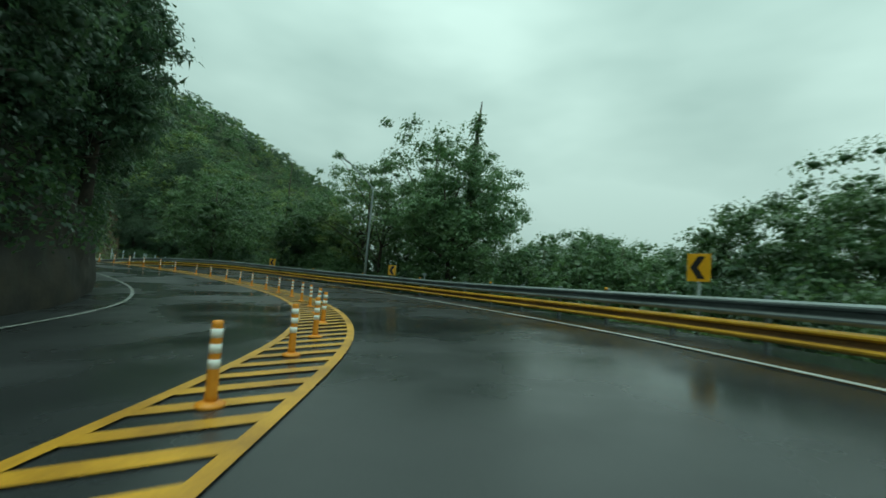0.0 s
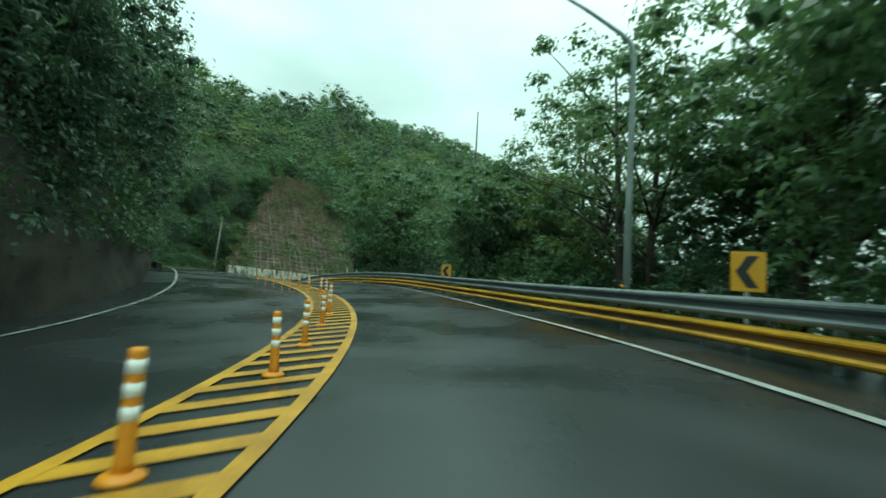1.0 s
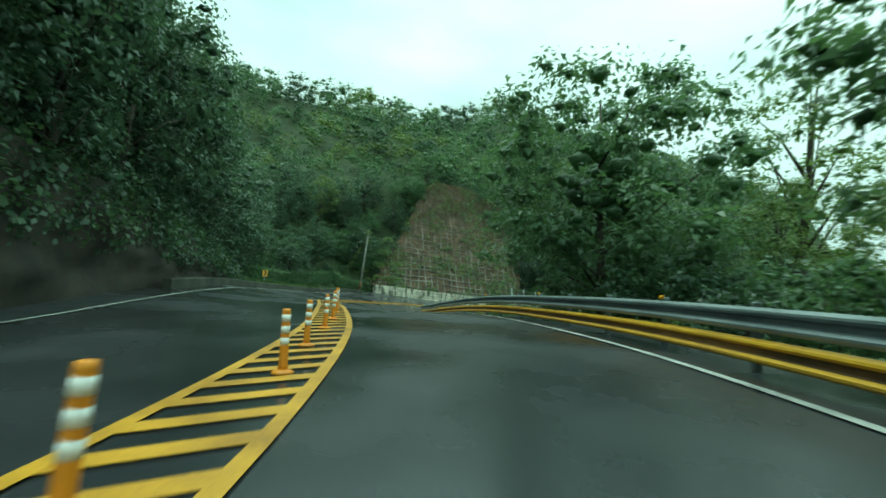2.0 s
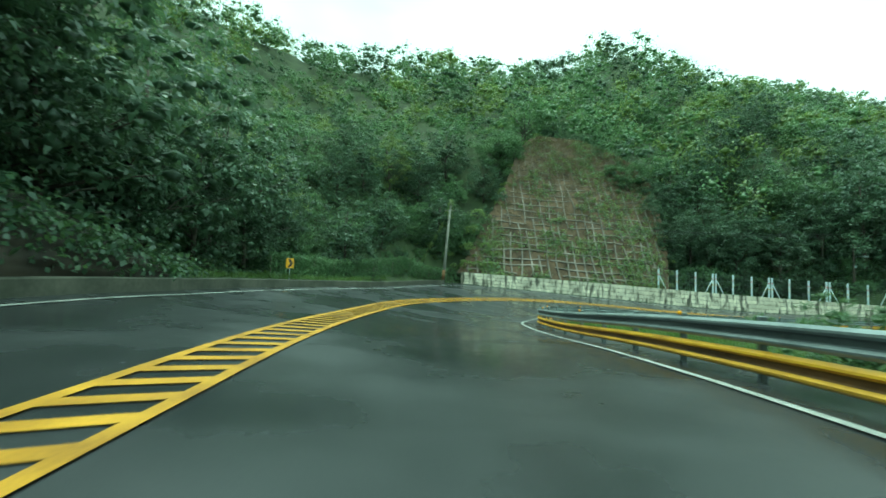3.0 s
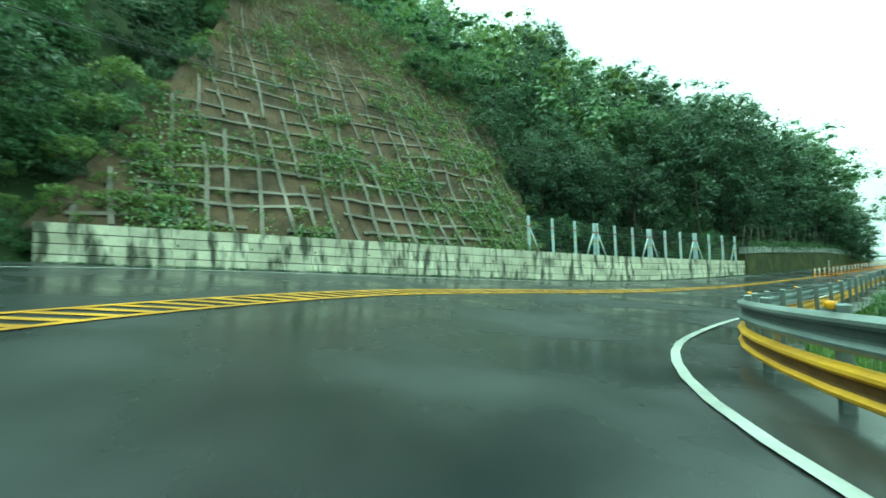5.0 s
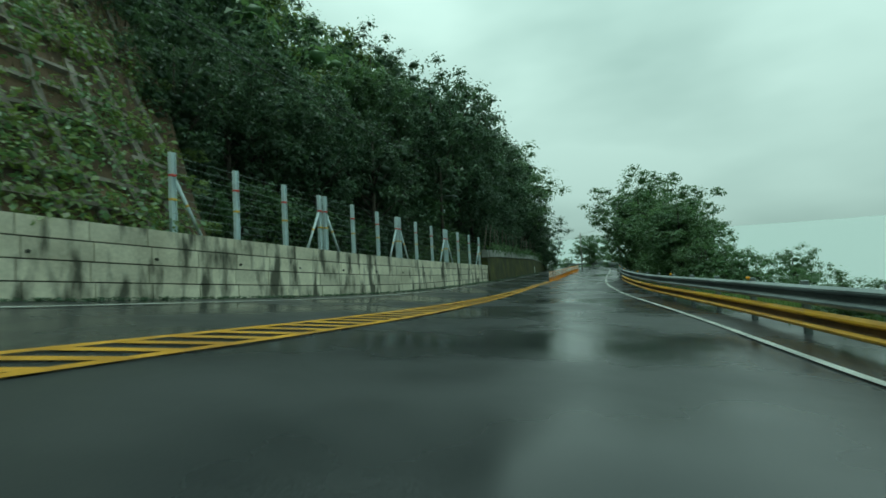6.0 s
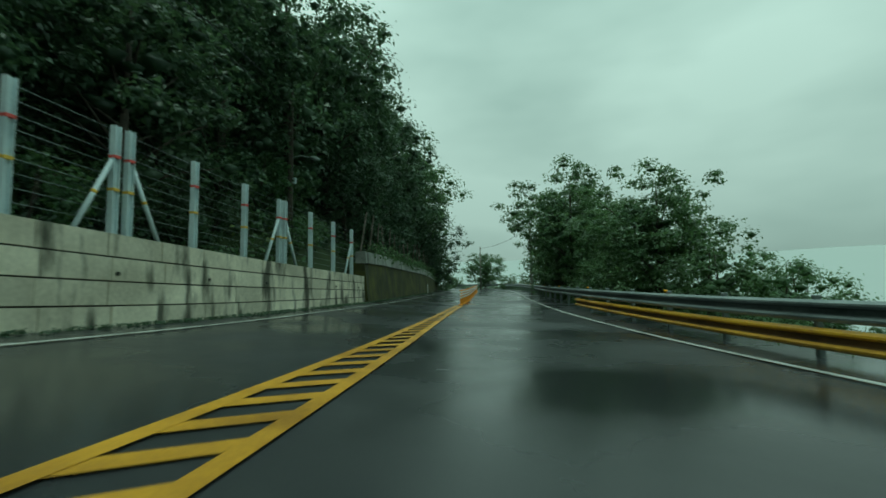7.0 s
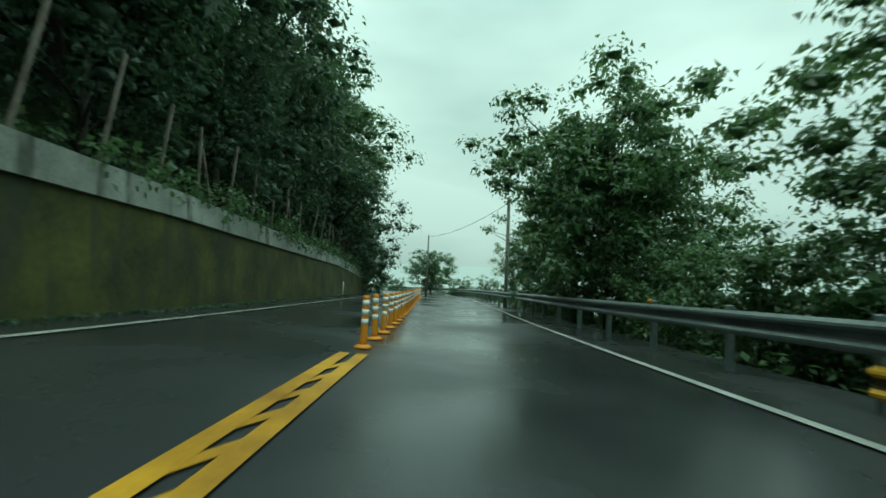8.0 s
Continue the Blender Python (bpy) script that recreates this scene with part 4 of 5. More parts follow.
part("shaft", tube_bm([(0, 0, -0.5), (0, 0, 7.0)], [0.12, 0.09], 10), WOOD_POLE, near_pole)
wire((9.9, 20.0, 5.7), (5.3, 31.8, 4.8), 0.4)

marker = thing("reflector_post", Matrix.Translation((0.35, 21.0, float(road_z([(0.35, 21.0)])[0]))), "small white reflector post at the foot of the mossy wall", "marker post")
part("shaft", tube_bm([(0, 0, -0.05), (0, 0, 0.78), (0, 0, 0.8)], [0.05, 0.045, 0.03], 10), REFLECT, marker)
sign_post = thing("sign_post", Matrix.Translation((78.0, -51.9, 1.55)), "slim grey post with a small plate behind the guard rail", "sign")
part("post", tube_bm([(0, 0, -0.3), (0, 0, 1.55)], 0.025, 8), GREEN_STEEL, sign_post)
part("plate", box_bm(0.22, 0.015, 0.12, 0.004, (0, -0.035, 1.5)), GREEN_STEEL, sign_post, "small grey plate")

# ---------------------------------------------------------------- plants
rnd = np.random.default_rng(11)


def leaves_at(centres, spread, count, size, flat=0.55, gen=rnd, droop=0.25, slim=1.0, shell=0.5, three=False):
    """Leaf corners, n x 4 x 3 (or three corners each): count leaves on the outside of every clump, facing outward and up."""
    c = np.repeat(centres, count, axis=0)
    n = len(c)
    sp = np.repeat(np.broadcast_to(spread, (len(centres),)), count)
    out = gen.normal(size=(n, 3))
    out[:, 2] += 0.25
    out /= np.linalg.norm(out, axis=1)[:, None]
    off = out * (sp * (1 - shell * gen.random(n) ** 1.3 + 0.24 * gen.normal(size=n)))[:, None]
    off[:, 2] *= flat
    p = c + off
    nrm = out * 0.8 + np.array([0, 0, 0.55]) + gen.normal(0, 0.42, (n, 3))
    nrm /= np.linalg.norm(nrm, axis=1)[:, None]
    d = out + gen.normal(0, 0.7, (n, 3)) - np.array([0, 0, droop + 0.3])
    d -= nrm * (d * nrm).sum(1)[:, None]
    d /= np.linalg.norm(d, axis=1)[:, None]
    side = np.cross(nrm, d)
    ln = (size * gen.uniform(0.6, 1.35, n))[:, None]
    wd = ln * gen.uniform(0.5, 0.8, (n, 1)) * slim
    if three:
        foot = p - d * ln * 0.4
        return np.stack([foot - side * wd * 0.55, foot + side * wd * 0.55, p + d * ln * 0.6], 1)
    m = p + d * ln * 0.06 + nrm * 0.06 * ln
    return np.stack([p - d * ln * 0.5, m - side * wd * 0.5, p + d * ln * 0.5 - nrm * 0.06 * ln, m + side * wd * 0.5], 1)


def crown_points(height, width, base, clumps, gen, inner=0.45, uneven=0.55):
    """Clump centres spread unevenly through a crown that bulges here and thins there."""
    out = []
    seed = gen.uniform(0, 50)
    while len(out) < clumps:
        v = gen.normal(size=3)
        v /= np.linalg.norm(v)
        r = gen.uniform(inner, 1.0) ** 0.6
        lump = 1 + uneven * noise.noise((v[0] * 1.6 + seed, v[1] * 1.6, v[2] * 1.6)) + 0.2 * noise.noise((v[0] * 4 + seed, v[1] * 4, v[2] * 4))
        p = np.array([v[0] * width / 2 * r * lump, v[1] * width / 2 * r * lump, base + (height - base) * (0.47 + 0.5 * v[2] * r * lump)])
        if p[2] > base * 0.8:
            out.append(p)
    return np.array(out)


def make_tree(height, width, base, clumps, per, leaf, mat, seed, label, spread=0.75, stems=1, flat=0.55, kernel=0.36, core=0, uneven=0.5, inner=0.45):
    gen = np.random.default_rng(seed)
    ob = thing("tree", Matrix(), label, "tree", "roadside trees")
    pts = crown_points(height, width, base, clumps, gen, inner, uneven)
    bm = bmesh.new()
    for s_ in range(stems):
        ox, oy = (0, 0) if stems == 1 else (gen.uniform(-0.5, 0.5), gen.uniform(-0.5, 0.5))
        lean = gen.normal(0, 0.05, 2) * height
        r0 = (0.016 * height + 0.02) / (1 if stems == 1 else 1.3)
        trunk = [(ox, oy, -0.6), (ox + lean[0] * 0.2, oy + lean[1] * 0.2, height * 0.25), (ox + lean[0] * 0.6, oy + lean[1] * 0.6, height * 0.55), (ox + lean[0], oy + lean[1], height * 0.85)]
        tube_bm(trunk, [r0, r0 * 0.8, r0 * 0.5, r0 * 0.18], 8, bm)
        for k in gen.choice(len(pts), min(len(pts), 14 // stems + 3), replace=False):
            e = pts[k]
            h0 = max(base * 0.7, min(e[2] * gen.uniform(0.45, 0.75), height * 0.7))
            f0 = h0 / (height * 0.85)
            a = Vector((ox + lean[0] * f0, oy + lean[1] * f0, h0))
            b = Vector(e)
            mid = a.lerp(b, 0.5) + Vector((0, 0, 0.06 * height * gen.uniform(-0.3, 0.6)))
            tube_bm([a, mid, b], [r0 * 0.36, r0 * 0.2, r0 * 0.06], 5, bm)
    part("trunk", bm, BARK, ob)
    size = gen.uniform(0.6, 1.3, len(pts)) * spread
    crown = leaves_at(pts, size, per, leaf, flat, gen, three=True)
    lumps, sizes = pts, size * kernel
    if core:
        mid = np.array([0, 0, base + (height - base) * 0.45])
        deep = mid + (pts[gen.choice(len(pts), core)] - mid) * gen.uniform(0.1, 0.5, (core, 1))
        lumps, sizes = np.vstack([pts, deep]), np.r_[sizes, gen.uniform(0.45, 0.75, core) * spread]
    piece("crown", foliage_mesh("crown", crown, lumps, sizes, mat, gen, flat), ob)
    return ob


def make_conifer(height, width, base, seed, label):
    """Tiers of drooping boughs hung with narrow needles."""
    gen = np.random.default_rng(seed)
    ob = thing("conifer", Matrix(), label, "tree", "conifers")
    bm = tube_bm([(0, 0, -0.5), (0.1, 0, height * 0.5), (0.15, 0.1, height)], [0.2, 0.13, 0.03], 8)
    pts, sizes = [], []
    for h_ in np.arange(base, height, 0.62):
        f_ = 1 - (h_ - base) / (height - base)
        for a in gen.uniform(0, 6.28, 5):
            ln = width / 2 * (0.25 + 0.75 * f_) * gen.uniform(0.7, 1.15)
            tip = Vector((math.cos(a) * ln, math.sin(a) * ln, h_ + 0.12 * ln))
            tube_bm([(0.05, 0, h_ - 0.1), tip * 0.5 + Vector((0, 0, h_ * 0.5 + 0.1)), tip], [0.05, 0.03, 0.012], 5, bm)
            for q in np.linspace(0.35, 1.0, 6):
                pts.append((tip.x * q, tip.y * q, h_ + 0.12 * ln * q - 0.05)), sizes.append(0.30 + 0.3 * (1 - q) + 0.1)
    part("trunk", bm, BARK, ob)
    piece("crown", quads_mesh("crown", leaves_at(np.array(pts), np.array(sizes), 24, 0.30, 0.5, gen, 0.5, 0.36, three=True), LEAF_DARK), ob)
    return ob


def make_shrub(width, height, clumps, per, leaf, mat, seed, label):
    gen = np.random.default_rng(seed)
    ob = thing("bush", Matrix(), label, "bush", "roadside bushes")
    pts = crown_points(height, width, height * 0.1, clumps, gen)
    bm = bmesh.new()
    for k in gen.choice(len(pts), 6, replace=False):
        tube_bm([(0, 0, -0.3), Vector(pts[k]) * 0.5 + Vector((0, 0, 0.1)), Vector(pts[k])], [0.04, 0.025, 0.01], 5, bm)
    part("stem", bm, BARK, ob)
    size = gen.uniform(0.5, 1.1, len(pts)) * 0.5
    piece("foliage", foliage_mesh("foliage", leaves_at(pts, size, per, leaf, 0.75, gen, three=True), pts, size * 0.34, mat, gen, 0.75), ob)
    return ob


TREES = [
    make_tree(8.5, 8.6, 1.2, 230, 84, 0.165, LEAF, 1, "broad round leafy roadside tree", 0.72, flat=0.6, core=70, uneven=0.28),
    make_tree(11.0, 8.0, 1.4, 130, 56, 0.215, LEAF_DARK, 2, "tall dark green tree with layered branches", 0.84, flat=0.55, core=40, uneven=0.4),
    make_tree(9.5, 7.6, 2.6, 84, 84, 0.145, LEAF, 3, "open airy tree with gaps between leaf clumps", 0.58, 2, 0.55, 0.25),
    make_tree(9.5, 6.5, 2.0, 100, 84, 0.15, LEAF_BRIGHT, 4, "light green tree with loose foliage", 0.66, flat=0.6, kernel=0.3),
    make_tree(6.5, 6.6, 0.2, 104, 58, 0.195, LEAF, 5, "low bushy tree leafing down to the ground", 0.78, 2, 0.65, core=40, uneven=0.4),
    make_tree(13.0, 7.2, 0.8, 140, 56, 0.225, LEAF_DARK, 6, "tall dark tree with drooping boughs", 0.88, flat=0.75, core=44, uneven=0.4),
    make_tree(12.0, 10.5, 2.0, 250, 84, 0.225, LEAF, 7, "spreading tree with open tiers of leaves", 0.92, 1, 0.5, 0.36, core=110, inner=0.2),
    make_tree(9.5, 3.2, 3.0, 34, 84, 0.13, LEAF_BRIGHT, 8, "tall thin tree with sparse tufts of leaves", 0.5, 1, 0.6, 0.25),
]
BUSHES = [
    make_shrub(3.2, 2.4, 38, 36, 0.165, LEAF, 21, "dense green roadside bush"),
    make_shrub(3.8, 2.0, 38, 36, 0.165, LEAF_BRIGHT, 22, "light green sprawling bush"),
    make_shrub(2.6, 2.8, 36, 36, 0.165, LEAF_DARK, 23, "dark green upright bush"),
]
CONIFER = [make_conifer(13.0, 5.0, 1.5, 31, "tall dark conifer with drooping feathery boughs")]
placer = random.Random(7)
used = set()


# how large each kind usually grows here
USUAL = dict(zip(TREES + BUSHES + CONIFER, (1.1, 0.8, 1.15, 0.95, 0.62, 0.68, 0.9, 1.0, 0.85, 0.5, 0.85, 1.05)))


def plant(kinds, k, x, y, scale, dz=0.0, z=None):
    """Sets the kind there, the first time itself, later as a copy."""
    if z is None:
        z = float(ground_z([(x, y)])[0]) + dz
    ob = kinds[k]
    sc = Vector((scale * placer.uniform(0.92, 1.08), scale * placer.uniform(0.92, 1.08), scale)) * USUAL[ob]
    here = Matrix.Translation((x, y, z)) @ Matrix.Rotation(placer.uniform(0, 6.28), 4, "Z")
    if ob in used:
        return copy_thing(ob, here @ Matrix.Diagonal((*(a / b for a, b in zip(sc, ob.scale)), 1)))
    used.add(ob)
    ob.matrix_world = here @ Matrix.Diagonal((*sc, 1))
    return ob


def above_cutting(x, y):
    """The height of the hill just behind the face nearest to a place, where a tree leaning out from its edge is rooted."""
    d_, i_ = dist_to([(x, y)], edge_l)
    top = float(road_z([edge_l[i_[0]]])[0]) + float(np.interp(i_[0], [a for a, _ in FACE], [b for _, b in FACE]))
    return max(float(ground_z([(x, y)])[0]), top)


# trees beyond the rail, largest first
RIGHT_TREES = [
    (6, 77.8, -48.2, 0.88), (4, 79.6, -49.4, 0.8), (4, 76.4, -47.4, 0.8), (0, 85.8, -49.6, 0.5), (4, 81.4, -50.4, 0.85), (4, 83.6, -50.4, 1.0), (4, 87.5, -53.0, 0.8), (2, 74.6, -45.4, 1.15), (2, 76.8, -44.0, 1.1), (2, 69.5, -43.8, 1.0), (3, 66.4, -42.2, 0.95), (2, 64.0, -39.6, 1.05), (6, 72.5, -41.0, 0.9),
    (5, 59.8, -42.0, 0.68), (1, 63.2, -39.6, 0.8), (4, 62.8, -42.2, 1.0), (7, 46.4, -30.6, 1.5), (0, 45.6, -39.5, 1.22), (4, 38.0, -41.0, 0.42), (4, 50.5, -39.0, 0.62), (3, 52.5, -33.0, 0.8), (4, 57.4, -38.6, 0.7), (3, 55.0, -36.4, 0.72), (4, 52.6, -36.6, 0.7), (3, 49.2, -34.6, 0.7), (4, 49.6, -36.4, 0.72), (4, 53.8, -35.2, 0.85), (4, 47.6, -36.0, 0.7),
    (4, 97.0, -60.0, 0.62), (4, 101.5, -66.0, 0.9), (0, 106.0, -71.0, 0.9), (4, 92.8, -55.0, 0.62), (1, 110, -84, 0.9), (4, 78, -40, 0.9), (4, 104.0, -61.0, 0.8), (4, 54.6, -38.2, 0.5),
    (4, 87.3, -51.9, 1.05), (4, 90.3, -52.2, 1.15), (4, 93.6, -55.6, 1.0), (0, 93.3, -52.4, 0.7), (0, 96.2, -53.5, 0.82), (4, 84.6, -52.4, 0.6), (4, 91.0, -56.2, 0.55), (4, 95.0, -58.4, 0.6),
    (4, 72.0, -44.5, 0.7), (4, 66.5, -44.0, 0.75), (4, 69.0, -41.6, 0.85), (4, 63.5, -43.0, 0.7), (1, 70.5, -38.0, 0.85), (1, 65.0, -36.6, 0.85), (0, 99.5, -59.5, 0.75), (0, 60.4, -41.0, 0.88), (4, 83.4, -47.2, 1.25), (4, 86.4, -47.6, 1.3), (4, 80.6, -46.2, 1.2), (4, 88.6, -49.0, 1.2),
]
RIGHT_TREES_LATER = [
    (6, 11.4, 9.4, 0.88), (6, 12.9, -0.6, 0.62), (4, 13.6, 2.4, 0.95), (4, 12.4, 3.6, 0.85), (4, 21.0, 6.0, 0.8), (4, 13.6, -3.6, 0.92), (4, 14.9, -5.6, 0.75), (4, 11.8, 7.6, 0.75), (4, 12.0, 5.4, 0.85), (0, 13.2, 11.5, 0.78), (4, 17.0, -7.0, 0.5), (2, 12.4, 14.5, 0.7), (4, 10.9, 11.0, 0.5), (4, 10.9, 15.5, 0.6), (2, 13.4, 20.0, 0.95), (5, 12.5, 25, 0.7),
    (3, 13, 32, 0.7), (4, 11.5, 38, 0.7), (4, 9.5, 47, 0.7), (0, 6, 60, 0.8), (4, 0, 74, 0.8), (1, 16, 40, 0.8), (4, 21.5, -8.5, 0.3),
]
for k, x, y, s_ in RIGHT_TREES + RIGHT_TREES_LATER:
    zr = float(road_z([(x, y)])[0])
    plant(TREES, k, x, y, s_, z=max(float(ground_z([(x, y)])[0]), zr - 1.2) - 0.15)
for k, x, y, s_ in ((4, 13.4, -24.6, 0.42), (4, 12.9, -20.6, 0.38), (4, 14.8, -22.0, 0.5), (4, 15.5, -26.0, 0.5)):
    plant(TREES, k, x, y, s_, -0.2)
for x, y, s_ in ((13.6, -31.2, 0.42), (13.0, -28.6, 0.5), (15.4, -33.4, 0.36), (14.4, -29.4, 0.5), (17.5, -36.5, 0.3)):
    plant(BUSHES, 1, x, y, s_, -0.1)
# the hedge of bushes behind the rail
for a in range(40, len(rail_line) - 6, 2):
    for off_, lo, hi in ((2.9, 0.7, 1.0), (4.9, 1.0, 1.5)):
        q = offset(rail_line[a - 1 : a + 2], -off_ - placer.uniform(0, 0.7))[1]
        if 8 < q[0] < 40 and -44.5 < q[1] < -8:
            continue
        if min(math.dist(q, c_) for c_ in ((89.3, -61.2), (74.9, -50.0), (64.6, -46.3), (88.9, -63.0), (81.9, -55.0))) < 1.9:
            lo, hi = 0.3, 0.4
        s_ = placer.uniform(lo, hi) * (0.6 if q[1] > -24 and q[0] < 20 else 1.0)
        plant(BUSHES, placer.choice((0, 0, 1, 2)), q[0], q[1], s_, -0.1)

for a in range(44, 100, 4):
    q = offset(rail_line[a - 1 : a + 2], -7.6 - placer.uniform(0, 1.5))[1]
    plant(TREES, 4, q[0], q[1], placer.uniform(0.55, 0.75), z=float(road_z([rail_line[a, :2]])[0]) - 1.0)

# trees over the rock face and up the hill, near enough to tell apart
for a in range(44, len(edge_l) - 2, 5):
    for d_, sc in ((2.3, 0.85), (5.6, 1.05)):
        q = offset(edge_l[a - 1 : a + 2], d_ + placer.uniform(-0.8, 0.8))[1]
        if not (-118 < q[1] < 52):
            continue
        if -47 < q[1] < -22 and q[0] < 0:
            continue
        bend = q[0] < 40 and q[1] < -45
        if bend and d_ < 5:
            continue
        if bend:
            sc = 1.0
        late = q[1] > -23 and q[0] < 4
        if late and q[1] < 1 and d_ < 5:
            continue
        k = placer.choice((1, 4, 5, 1, 5) if not late else (1, 4, 1, 5, 5))
        plant(TREES, k, q[0], q[1], sc * placer.uniform(0.75, 1.1), -0.5)
for x, y, s_ in ((71.0, -63.8, 1.05), (67.2, -61.9, 1.0), (63.2, -60.4, 0.9), (56.0, -63.5, 0.85), (37.5, -61.5, 0.8), (48.0, -62.5, 0.8)):
    plant(CONIFER, 0, x, y, s_, z=above_cutting(x, y) - 0.7)
# the tallest of them lean out over the cutting
for x, y, s_ in ((75.0, -68.5, 0.95), (71.1, -64.8, 1.0), (66.9, -62.5, 1.05), (62.3, -60.5, 1.05), (57.7, -59.2, 1.05), (52.6, -58.2, 1.1), (47.6, -57.9, 1.2), (43.2, -58.2, 1.3), (38.5, -59.0, 1.3), (34.5, -59.6, 1.25)):
    plant(TREES, 5, x, y, s_, z=above_cutting(x, y) - 0.7)
# great dark trees whose crowns reach out over the kerb of the bend
for x, y, s_ in ((30.5, -60.6, 1.4), (24.5, -61.4, 1.45), (18.5, -61.6, 1.4), (13.0, -60.6, 1.2), (37.0, -60.2, 1.35)):
    plant(TREES, 1, x, y, s_, -0.6)
# greenery along the wall tops and round the bare slope
for x, y, k, s_ in ((-5.5, -46.4, 4, 0.9), (-8.0, -48.2, 4, 1.0), (-6.6, -44.7, 4, 0.8), (-10.5, -46.0, 4, 1.0), (-5.5, -50.2, 4, 1.0), (-9.0, -52.0, 1, 0.9), (-13, -47, 1, 0.9), (-3.0, -45.6, 4, 0.55), (-4.5, -47.5, 4, 0.8), (-8.0, -44.8, 4, 0.8), (-11.5, -42.0, 1, 0.7), (-15, -39.5, 0, 0.75), (-18.5, -35.5, 2, 0.8), (-18.5, -31.0, 1, 0.75), (-16.0, -26.5, 1, 0.75),
                    (-13.0, -23.0, 0, 0.75), (-9.5, -20.2, 1, 0.85), (-6.3, -18.0, 5, 0.85), (-5.6, -13.0, 5, 0.95), (-4.8, -8.5, 5, 1.05), (-5.0, -3.5, 5, 1.2), (-7.5, -15.5, 1, 0.9), (-8, -9, 5, 0.8), (-8, -3, 0, 0.9), (-13.0, -13.0, 5, 1.15), (-16.5, -8.0, 5, 1.2), (-19.5, -3.0, 5, 1.2), (-12.0, -5.5, 1, 1.1), (-22.0, 2.0, 5, 1.15), (-11.0, -18.0, 1, 1.0)):
    plant(TREES, k, x, y, s_, -0.5)
# the dense edge of the wood behind the grass verge, and bushes framing the bare slope
for x, y in offset(curve_through([(30, -62), (22, -62.5), (13.5, -60.5), (5, -56.5), (-1.0, -51.8), (-4.0, -47.6)], 2.6)[0], 1.6):
    plant(TREES, 5 if x > 7 else 4, x, y, placer.uniform(0.75, 0.95) if x > 7 else placer.uniform(0.6, 0.85), -0.6)
for x, y in offset(curve_through([(40, -68), (30, -69), (19, -69.5), (8, -66.5), (-1, -61.5), (-9, -55.0)], 4.4)[0], 1.5):
    plant(TREES, placer.choice((1, 4)), x, y, placer.uniform(0.9, 1.1) * (0.8 if x < 4 else 1.0), -0.8)
for x, y in offset(curve_through([(30, -65), (21.5, -66), (11.5, -64), (2.5, -59.5), (-4.5, -54.0), (-8.0, -49.0)], 3.6)[0], 1.5):
    plant(TREES, placer.choice((1, 4, 1, 3)), x, y, placer.uniform(0.75, 1.05), -0.8)
for x, y, k, s_ in ((-4.0, 0.5, 5, 1.58), (-3.6, 4.8, 5, 1.66), (-3.3, 9.2, 5, 1.66), (-2.8, 13.4, 5, 1.62), (-2.4, 18.0, 5, 1.55), (-3.6, 27.5, 6, 1.4), (-1.4, 24.5, 1, 1.2), (-0.6, 30.5, 1, 1.2), (-0.5, 33.5, 4, 1.3), (-4.5, 36.0, 1, 1.2), (-6.5, 11.0, 5, 1.25), (-6.5, 20.0, 5, 1.35),
                    (-5.6, 24.0, 5, 1.3), (-8.0, 15.5, 5, 1.4), (-9.5, 28.0, 5, 1.35), (-7.5, 33.0, 1, 1.25), (-11.5, 20.0, 5, 1.45), (-12.0, 9.0, 5, 1.2), (-6.0, 5.5, 5, 1.15), (-10.5, 2.0, 1, 1.2)):
    plant(TREES, k, x, y, s_, -0.6)
for s_ in np.arange(1.0, 25, 1.7):
    for side, sg in ((0, -1), (1, 1)):
        q = on_slope(slope_width(s_)[side] + sg * placer.uniform(0.2, 1.0), s_)
        plant(BUSHES, placer.choice((0, 1, 2)), q.x, q.y, placer.uniform(0.45, 0.8), z=q.z - 0.5)
for x, y, s_ in ((-2.6, -45.9, 0.5), (-3.4, -46.6, 0.6), (-2.3, -44.2, 0.42), (-2.4, -42.6, 0.5), (-2.3, -41.2, 0.3), (-3.4, -39.8, 0.34), (-4.6, -41.3, 0.55), (-4.0, -30.0, 0.28), (-6.0, -28.5, 0.3), (-5.6, -40.6, 0.5), (-5.0, -42.6, 0.5), (-3.4, -43.6, 0.45), (-6.8, -41.8, 0.55), (-8.2, -40.6, 0.5), (-9.6, -39.8, 0.5), (-7.4, -26.0, 0.3), (-3.2, -33.5, 0.22), (-5.4, -24.4, 0.35), (-2.7, -44.7, 0.8), (-2.6, -43.2, 0.9), (-2.7, -41.8, 0.8), (-3.9, -44.4, 1.0), (-5.3, -43.8, 1.1), (-6.8, -43.2, 1.1), (-4.2, -42.4, 0.8)):
    plant(BUSHES, 1, x, y, s_, z=on_slope(y, 0).z + (-2.1 - x) * 1.45 - 0.15)


# undergrowth: leaves over the ground of the slopes, and hanging down the rock
def cover(name, pts, per, spread, leaf, mat, label, flat=0.6, category="undergrowth"):
    ob = new(name, quads_mesh(name, leaves_at(np.asarray(pts), spread, per, leaf, flat, rnd), mat))
    return tagged(ob, label, category, kind="stuff")


